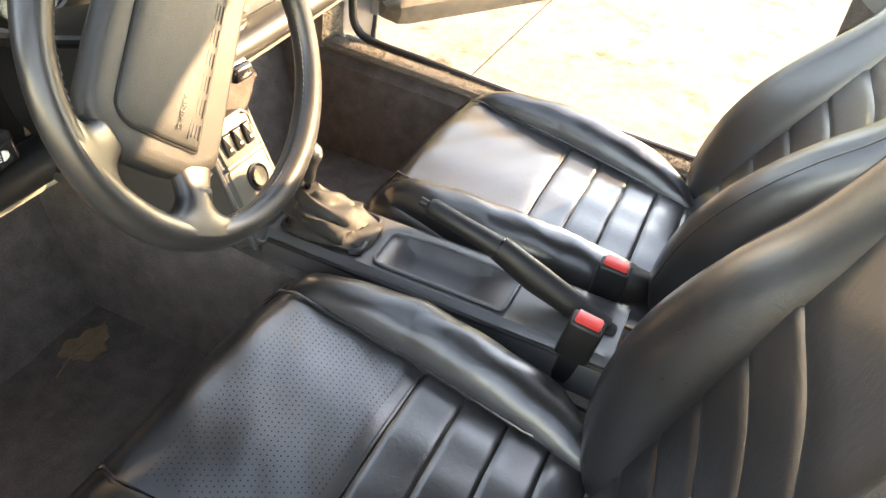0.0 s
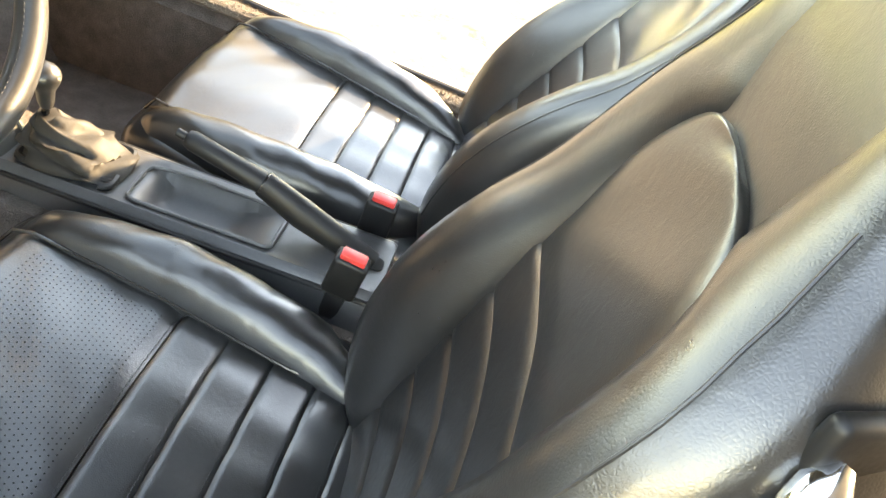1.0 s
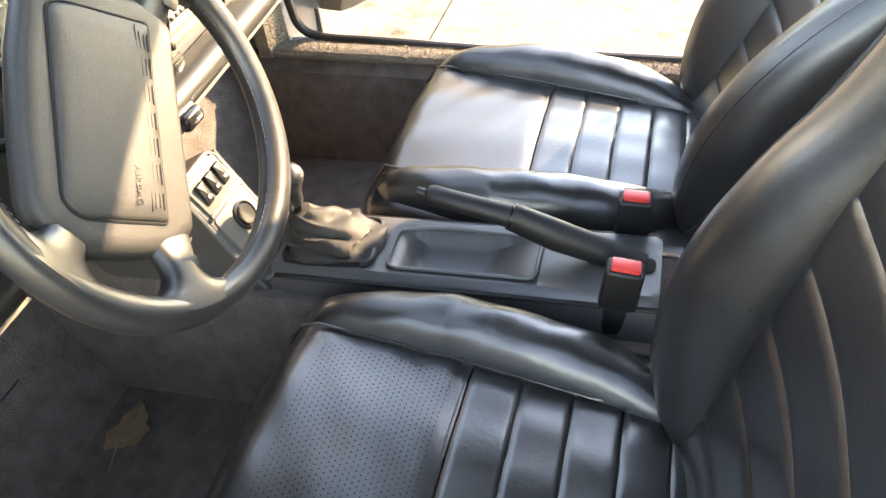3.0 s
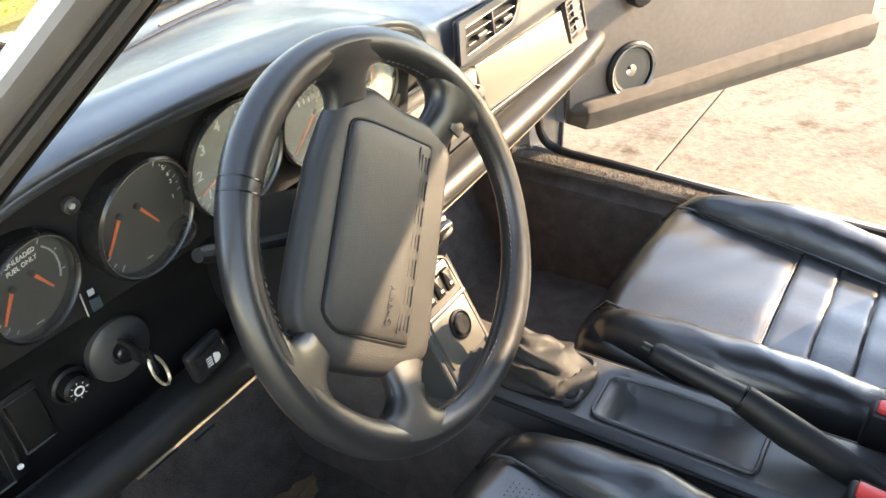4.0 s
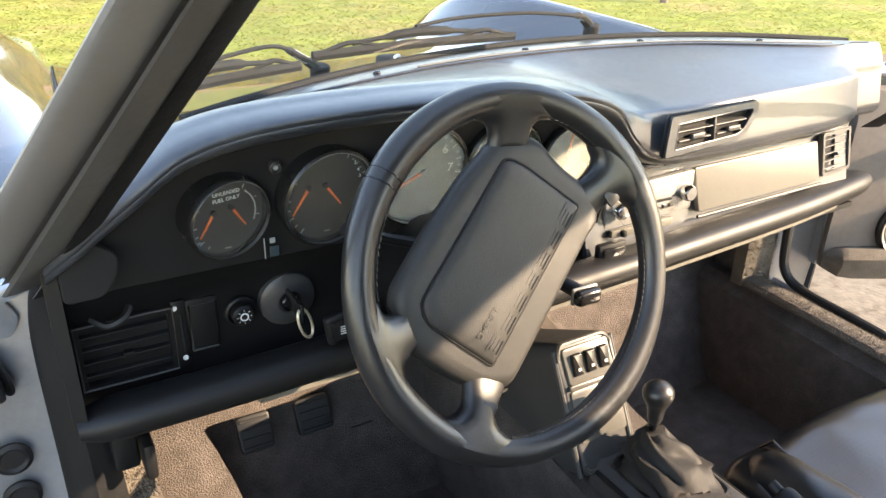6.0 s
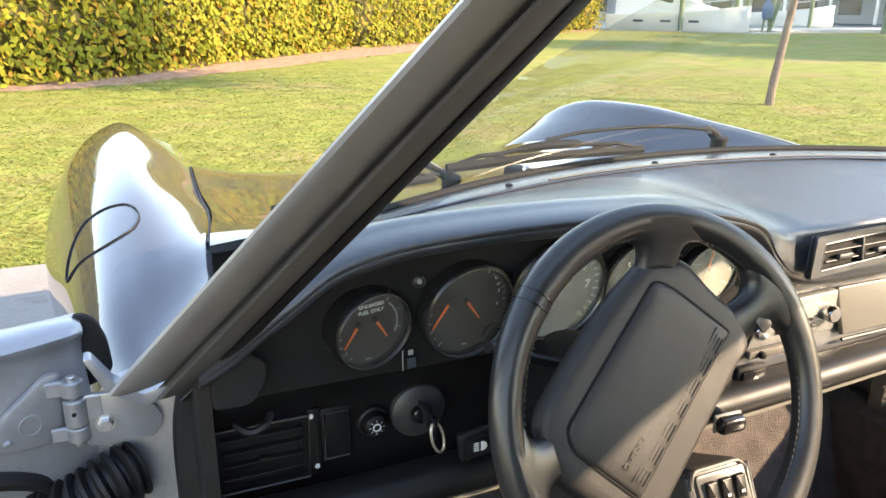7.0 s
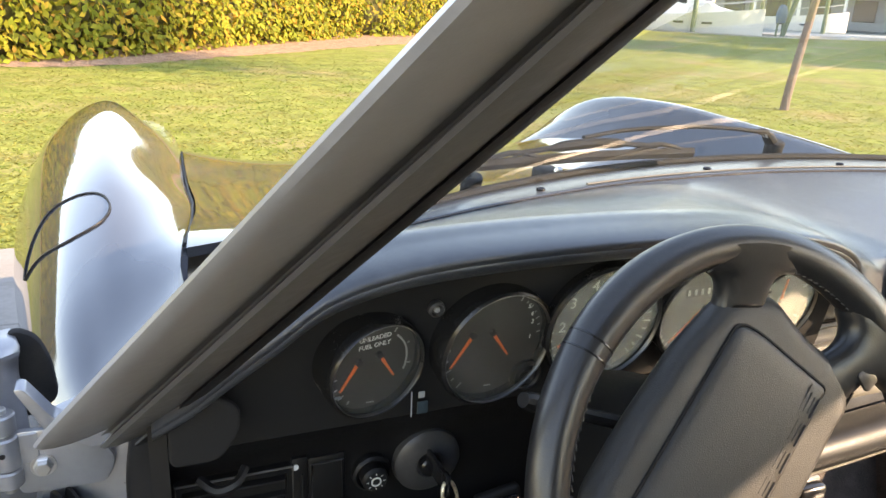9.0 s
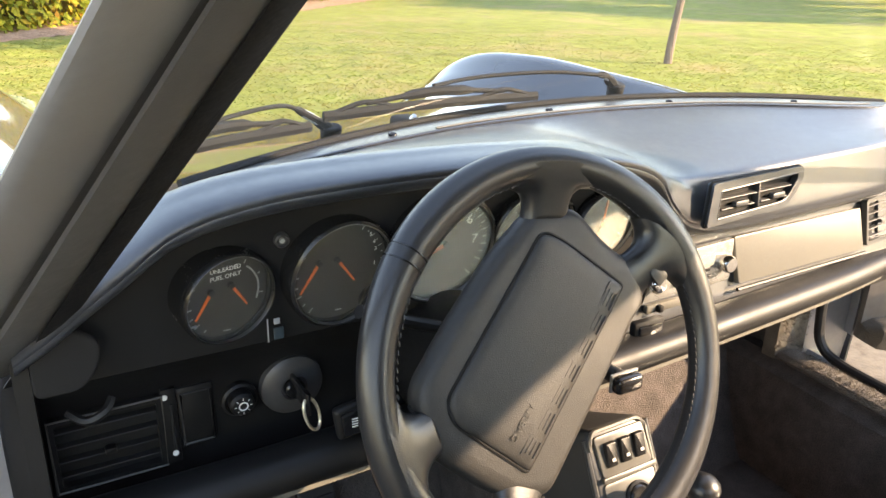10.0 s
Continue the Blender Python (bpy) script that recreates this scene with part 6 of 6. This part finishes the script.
part("button", rod(A + (A - B).normalized() * .001, A + (A - B).normalized() * .016, .0065), PLASTIC, hb)
part("grip", tube([A, A.lerp(B, .06), A.lerp(B, .5), B], [.0115, .0145, .0145, .0165], 20), PLASTIC, hb, "ribbed black plastic grip")
part("grip_collar", tube([B, B.lerp(C, .02)], [.0172, .0168], 20), GLOSS, hb)
part("shaft", tube([B, B.lerp(C, .35) - Vector((0, 0, .006)), C - Vector((0, 0, .006))], [.0165, .0190, .0150], 20, 1.25), PLASTIC, hb, "moulded black lever cover")


# belt buckles
def buckle(x, y, z, tilt, label):
    e = thing("belt_buckle", label, "belt buckle", "belt buckles beside the console")
    m = pose(x, y, z, tilt[0], tilt[1], 0)
    part("housing", moved(rbox((.030, .048, .070), (0, 0, -.037), .006, 3), m), PLASTIC, e)
    part("button", moved(rbox((.019, .036, .012), (-.001, 0, -.001), .003, 2), m), RED, e, "red release button")
    part("slot", moved(rbox((.004, .034, .004), (.012, 0, -.001), .001, 1), m), HOLE, e)
    part("stalk", moved(rbox((.018, .030, .085), (0, 0, -.105), .006, 2), m), PLASTIC, e)
    return e


buckle(.082, -.392, .520, (4, -3), "black belt buckle with a red button beside the passenger seat")
buckle(-.076, -.390, .534, (8, -4), "black belt buckle with a red button beside the driver's seat")

# dry leaf on the floor, pedals
lf = thing("dry_leaf", "flat curled tan dry leaf lying on the floor carpet", "leaf", at=(-.216, .375, .206))


def leaf_blade(u, v):
    a, r = 2 * math.pi * u, v * (.033 + .006 * math.sin(3 * 2 * math.pi * u + 1) + .003 * math.sin(16 * math.pi * u))
    x, y = 1.25 * r * math.cos(a), r * math.sin(a)
    return Vector((x, y, .006 + .010 * (r / .05) ** 2 * (.5 + .5 * math.sin(2 * a)) + .0025 * math.sin(90 * x) * math.cos(70 * y)))


part("blade", slab(36, 9, leaf_blade, .0010, (0, 0, -1)), LEAF_DRY, lf, sharp=60)
part("midrib", tube(curve_points([(-.075, -.01, .006), (-.03, 0, .012), (.02, .004, .010), (.052, .008, .015)], 14), [.0018] * 6 + [.0014] * 8, 5), LEAF_DRY, lf)
for k in (-.6, -.2, .2):
    for s in (-1, 1):
        part("vein", tube([(.05 * k, .002, .0115), (.05 * k + .018, s * .022, .012)], .0008, 5), LEAF_DRY, lf)


def pedal(x, y, z, w, h, label):
    e = thing("pedal", label, "pedal", "pedals")
    m = frame_at((x, y, z), (1, 0, 0), (0, .5, .86))
    part("pad", prism(round_poly([(-w / 2, -h / 2), (w / 2, -h / 2), (w / 2, h / 2), (-w / 2, h / 2)], .008), .012, m, .003), RUBBER, e)
    for k in range(4):
        part("rib", moved(rbox((w * .85, .004, .003), (0, -h * .36 + h * .24 * k, .013), .001, 1), m), RUBBER, e)
    part("arm", rod(m @ Vector((0, 0, 0)), m @ Vector((0, -.02, -.12)), .007, .007, 10), PLASTIC, e)


pedal(-.45, .50, .40, .055, .06, "black rubber clutch pedal")
pedal(-.35, .50, .40, .06, .06, "black rubber brake pedal")
pedal(-.255, .54, .36, .05, .10, "long black accelerator pedal")


# ---- seats ----
def perforations(f, u0, u1, v0, v1, nu, nv, size=.0010):
    """Small dark holes on a sheet given by f(u, v)."""
    bm = bmesh.new()
    for i in range(nu):
        for j in range(nv):
            u = u0 + (u1 - u0) * (i + .5 * (j % 2)) / nu
            v = v0 + (v1 - v0) * j / nv
            p = f(u, v)
            a, b = f(u + .01, v) - p, f(u, v + .01) - p
            n = a.cross(b).normalized()
            if n.z < 0:
                n.negate()
            a = a.normalized() * size
            b = n.cross(a)
            c = p + n * .0005
            bm.faces.new([bm.verts.new(c + a * math.cos(t) + b * math.sin(t)) for t in (0, 1.57, 3.14, 4.71)])
    return bm


def stitch_row(f, n, lift=.0012, size=.0045):
    bm = bmesh.new()
    for k in range(n):
        p, q = f((k + .1) / n), f((k + .7) / n)
        d = (q - p)
        add_tube(bm, [p + Vector((0, 0, lift)), (p + q) / 2 + Vector((0, 0, lift + .0004)), q + Vector((0, 0, lift))], .0007, 4)
    return bm


def seat(x0, y0, label, mirror=1, recline=16.6):
    """A sports seat; mirror 1 puts its inner side towards the car's middle at +x."""
    e = thing("sports_seat", label, "car seat", "front seats", at=(0, 0, 0))
    S = lambda x, y, z: Vector((x0 + mirror * x, y0 + y, z))
    slope = lambda y: .466 + .13 * y
    half = lambda y: lerp(-y, [(0, .170), (.2, .158), (.47, .128)])
    crown = lambda k, y: .012 * (1 - k * k)

    # cushion body
    rings = []
    for y, w, top, low in ((.050, .19, .405, .335), (.046, .225, .435, .31), (.025, .24, .452, .29), (-.02, .25, .452, .28), (-.25, .262, .425, .27), (-.47, .25, .40, .27), (-.52, .23, .38, .28)):
        pts = round_poly([(-w, low), (w, low), (w, top), (-w, top)], .035, 5)
        rings.append([S(px, y, pz) for px, pz in pts])
    part("cushion", lofted(rings), LEATHER, e, "black leather seat cushion", sharp=60)

    # plain perforated front panel
    def front(u, v):
        y = .042 - .254 * v
        yy = min(y, 0)
        k = 2 * u - 1
        z = slope(yy) + crown(k, y) - (.0 if y < .0 else .030 * (y / .042) ** 2) - .004 * max(0, (v - .94) / .06) + .0015 * math.sin(17 * u + 11 * v) * math.sin(9 * v)
        return S(k * (half(yy) + .006 - .02 * max(0, y) / .042), y, z)

    fp = part("front_panel", slab(30, 26, front, .012, (0, 0, -1)), LEATHER, e, "perforated leather panel", sharp=60)
    tagged(part("perforation", perforations(front, .07, .93, .26, .95, 40, 26, .0012 if mirror > 0 else .0006), HOLE, fp), kind="stuff")
    # cross pleats
    seams = [-.215, -.279, -.342, -.402, -.458, -.51]
    for a, b in zip(seams, seams[1:]):
        def pleat(u, v, a=a, b=b):
            y = a + (b - a) * v
            k = 2 * u - 1
            puff = .0030 * (max(0.0, 1 - (2 * v - 1) ** 8)) ** .5 - .0010
            return S(k * (half(y) + .006), y, slope(y) + crown(k, y) + puff + .0008 * math.sin(23 * u + 60 * a))
        part("pleat", slab(24, 12, pleat, .014, (0, 0, -1)), LEATHER, e, sharp=60)
        part("seam_stitch", stitch_row(lambda t, a=a: S((2 * t - 1) * half(a) * .97, a + .005, slope(a) + crown(2 * t - 1, a) + .0010), 44), THREAD, e)

    # side bolsters of the cushion
    for s in (-1, 1):
        rings = []
        for k in range(121):
            t = k / 120
            y = .040 - .535 * t
            inner = lerp(t, [(0, .150), (.08, .168), (.4, .160), (.75, .140), (1, .118)])
            outer = lerp(t, [(0, .205), (.08, .232), (.4, .255), (.8, .235), (1, .155)])
            hi = spline(t, [(0, -.035), (.06, .004), (.15, .030), (.4, .053), (.7, .052), (.9, .028), (1, -.005)])
            base = slope(min(y, 0))
            ring = []
            for j in range(24):
                a = 2 * math.pi * j / 24
                ca, sa = math.cos(a), math.sin(a)
                px = (inner + outer) / 2 + (outer - inner) / 2 * math.copysign(abs(ca) ** .75, ca)
                pz = base - .035 + (hi + .035) * math.copysign(abs(sa) ** .8, sa) if sa > 0 else base - .035 + .075 * sa
                pz += .0012 * math.sin(37 * t + 5 * a) * (1 if sa > 0 else 0)
                for tc, sl, am in ((.42, .03, .0005), (.50, -.02, .0009), (.575, .035, .0007), (.64, .01, .0011), (.73, -.03, .0006)):
                    pz -= am * math.exp(-((t - tc - sl * ca - .006 * math.sin(9 * a)) / .0065) ** 2) * max(0, sa) ** .5
                ring.append(S(s * px, y, pz))
            rings.append(ring)
        bo = part("cushion_bolster", lofted(rings), LEATHER, e, "rounded leather cushion bolster", sharp=70)
        part("piping", tube([S(s * lerp(t, [(0, .158), (.08, .172), (.4, .164), (.75, .143), (1, .150)]), .040 - .535 * t, slope(min(0, .040 - .535 * t)) + .006 - (.03 if t < .03 else 0)) for t in [k / 24 for k in range(25)]], .0024, 6), GLOSS, bo)

    # backrest: x across, s up the back, d out of its face
    O = Vector((0, -.470, .405))
    sa, ca = math.sin(radians(recline)), math.cos(radians(recline))
    U, D = Vector((0, -sa, ca)), Vector((0, ca, sa))
    BP = lambda x, s, d: S(x - .026, *(O + U * s + D * d)[1:])
    wid = lambda s: spline(s, [(-.04, .225), (.05, .245), (.2, .255), (.4, .255), (.52, .244), (.60, .220), (.66, .180), (.72, .150), (.78, .135), (.83, .105), (.845, .05)])
    rings = []
    for s in (-.04, -.02, .03, .12, .22, .32, .42, .50, .58, .66, .74, .80, .832, .845):
        w = wid(s)
        f = lerp(s, [(-.04, -.03), (0, -.012), (.55, -.012), (.64, .004), (.72, .012), (.80, .004), (.845, -.03)])
        bk = lerp(s, [(-.04, -.10), (.1, -.125), (.5, -.105), (.7, -.075), (.8, -.06), (.845, -.045)])
        pts = round_poly([(-w, bk), (w, bk), (w, f), (-w, f)], .04, 6)
        rings.append([BP(px, s, pd) for px, pd in pts])
    part("backrest", lofted(rings), LEATHER, e, "black leather backrest with a fixed headrest", sharp=60)
    bh = lambda s: .120 + .020 * min(1, max(0, s) / .4) if s < .42 else .140 * max(.0001, 1 - ((s - .42) / .19) ** 3) ** (1 / 3)
    bs = [-.01, .070, .148, .225, .302, .380]
    for a, b in zip(bs, bs[1:]):
        def pleat(u, v, a=a, b=b):
            s = a + (b - a) * v
            k = 2 * u - 1
            return BP(k * (bh(s) + .006), s, .004 - .012 * (1 - k * k) + .0032 * (max(0.0, 1 - (2 * v - 1) ** 6)) ** .5)
        part("back_pleat", slab(24, 12, pleat, .014, (0, -.9, -.4)), LEATHER, e, sharp=60)

    def upper(u, v):
        s = .380 + .229 * math.sin(v * math.pi / 2)
        k = 2 * u - 1
        return BP(k * bh(s), s, .002 - .008 * (1 - k * k) * (1 - v) + .007 * (max(0, 1 - v ** 4) * min(1, v * 8)) ** .5 * (1 - k ** 8) + .0012 * math.sin(9 * u + 13 * v))

    part("upper_panel", slab(34, 40, upper, .014, (0, -.9, -.4)), LEATHER, e, "smooth leather upper back panel", sharp=60)
    for s_ in (-1, 1):
        rings = []
        for k in range(41):
            t = k / 40
            s = -.03 + .845 * t
            w = wid(s)
            inner = max(bh(s) * .98 + .002, lerp(s, [(.54, .085), (.61, .075), (.72, .070), (.82, .03)]))
            hi = spline(s, [(-.03, .0), (.02, .045), (.12, .080), (.20, .087), (.27, .080), (.345, .062), (.40, .042), (.44, .032), (.53, .020), (.62, .014), (.70, .014), (.76, .008), (.815, -.02)])
            if s_ < 0:
                hi += spline(s, [(-.03, 0), (.2, 0), (.34, .004), (.42, .016), (.50, .024), (.58, .016), (.68, 0), (.82, 0)])
            ring = []
            for j in range(24):
                a = 2 * math.pi * j / 24
                ca, sa = math.cos(a), math.sin(a)
                px = (inner + w) / 2 + (w - inner) / 2 * math.copysign(abs(ca) ** .8, ca) * 1.03
                # the bolster leans outward: highest near its outer third
                pd = -.02 + (hi + .02) * math.copysign(abs(sa) ** .85, sa) if sa > 0 else -.02 + .05 * sa
                pd *= 1.0 - (.25 if s_ > 0 else .55) * max(0, -ca) if sa > 0 else 1
                ring.append(BP(s_ * px, s, pd))
            rings.append(ring)
        bo = part("back_bolster", lofted(rings), LEATHER, e, "rounded leather back bolster", sharp=70)
        part("bolster_seam", tube([r[4] for r in rings[3:34]], .0013, 6), LEATHER_RIM, bo)
        part("piping", tube([BP(s_ * (wid(-.02 + .56 * t) * 1.01), -.02 + .56 * t, .004) for t in [k / 24 for k in range(25)]], .0028, 6), LEATHER_RIM, bo)
    # recliner lever and hinge cover at the door side
    m = frame_at(BP(-.262, .03, -.05), (0, 1, 0), (0, 0, 1))
    part("hinge_cover", revolve([(.045, -.01), (.045, .008), (.035, .014), (0, .015)], 28, m @ pose(0, 0, 0, 0, 180 if mirror > 0 else 0, 0)), PLASTIC, e)
    part("lever_bezel", moved(rbox((.014, .050, .040), (0, 0, 0), .006, 3), Matrix.Translation(BP(-.212, .612, -.035)) @ Matrix.Rotation(radians(mirror * 24), 4, "Z")), PLASTIC, e)
    part("release_lever", tube(curve_points([BP(-.222, .606, -.030), BP(-.236, .592, -.026), BP(-.242, .574, -.022)], 10), [.007, .009, .011, .012, .012, .012, .012, .011, .009, .006], 12, .7), CHROME, e, "chrome seat release lever")
    for px in (-.19, .19):
        part("runner", rbox((.04, .52, .035), S(px, -.24, .218), .004), STEEL, e)
        part("side_skirt", rbox((.02, .46, .09), S(px * 1.2, -.24, .27), .006), PLASTIC, e)
    return e


seat(-.340, .0, "black leather driver's sports seat with pleated centre", 1)
seat(.355, .0, "black leather passenger sports seat with pleated centre", -1, 29.0)
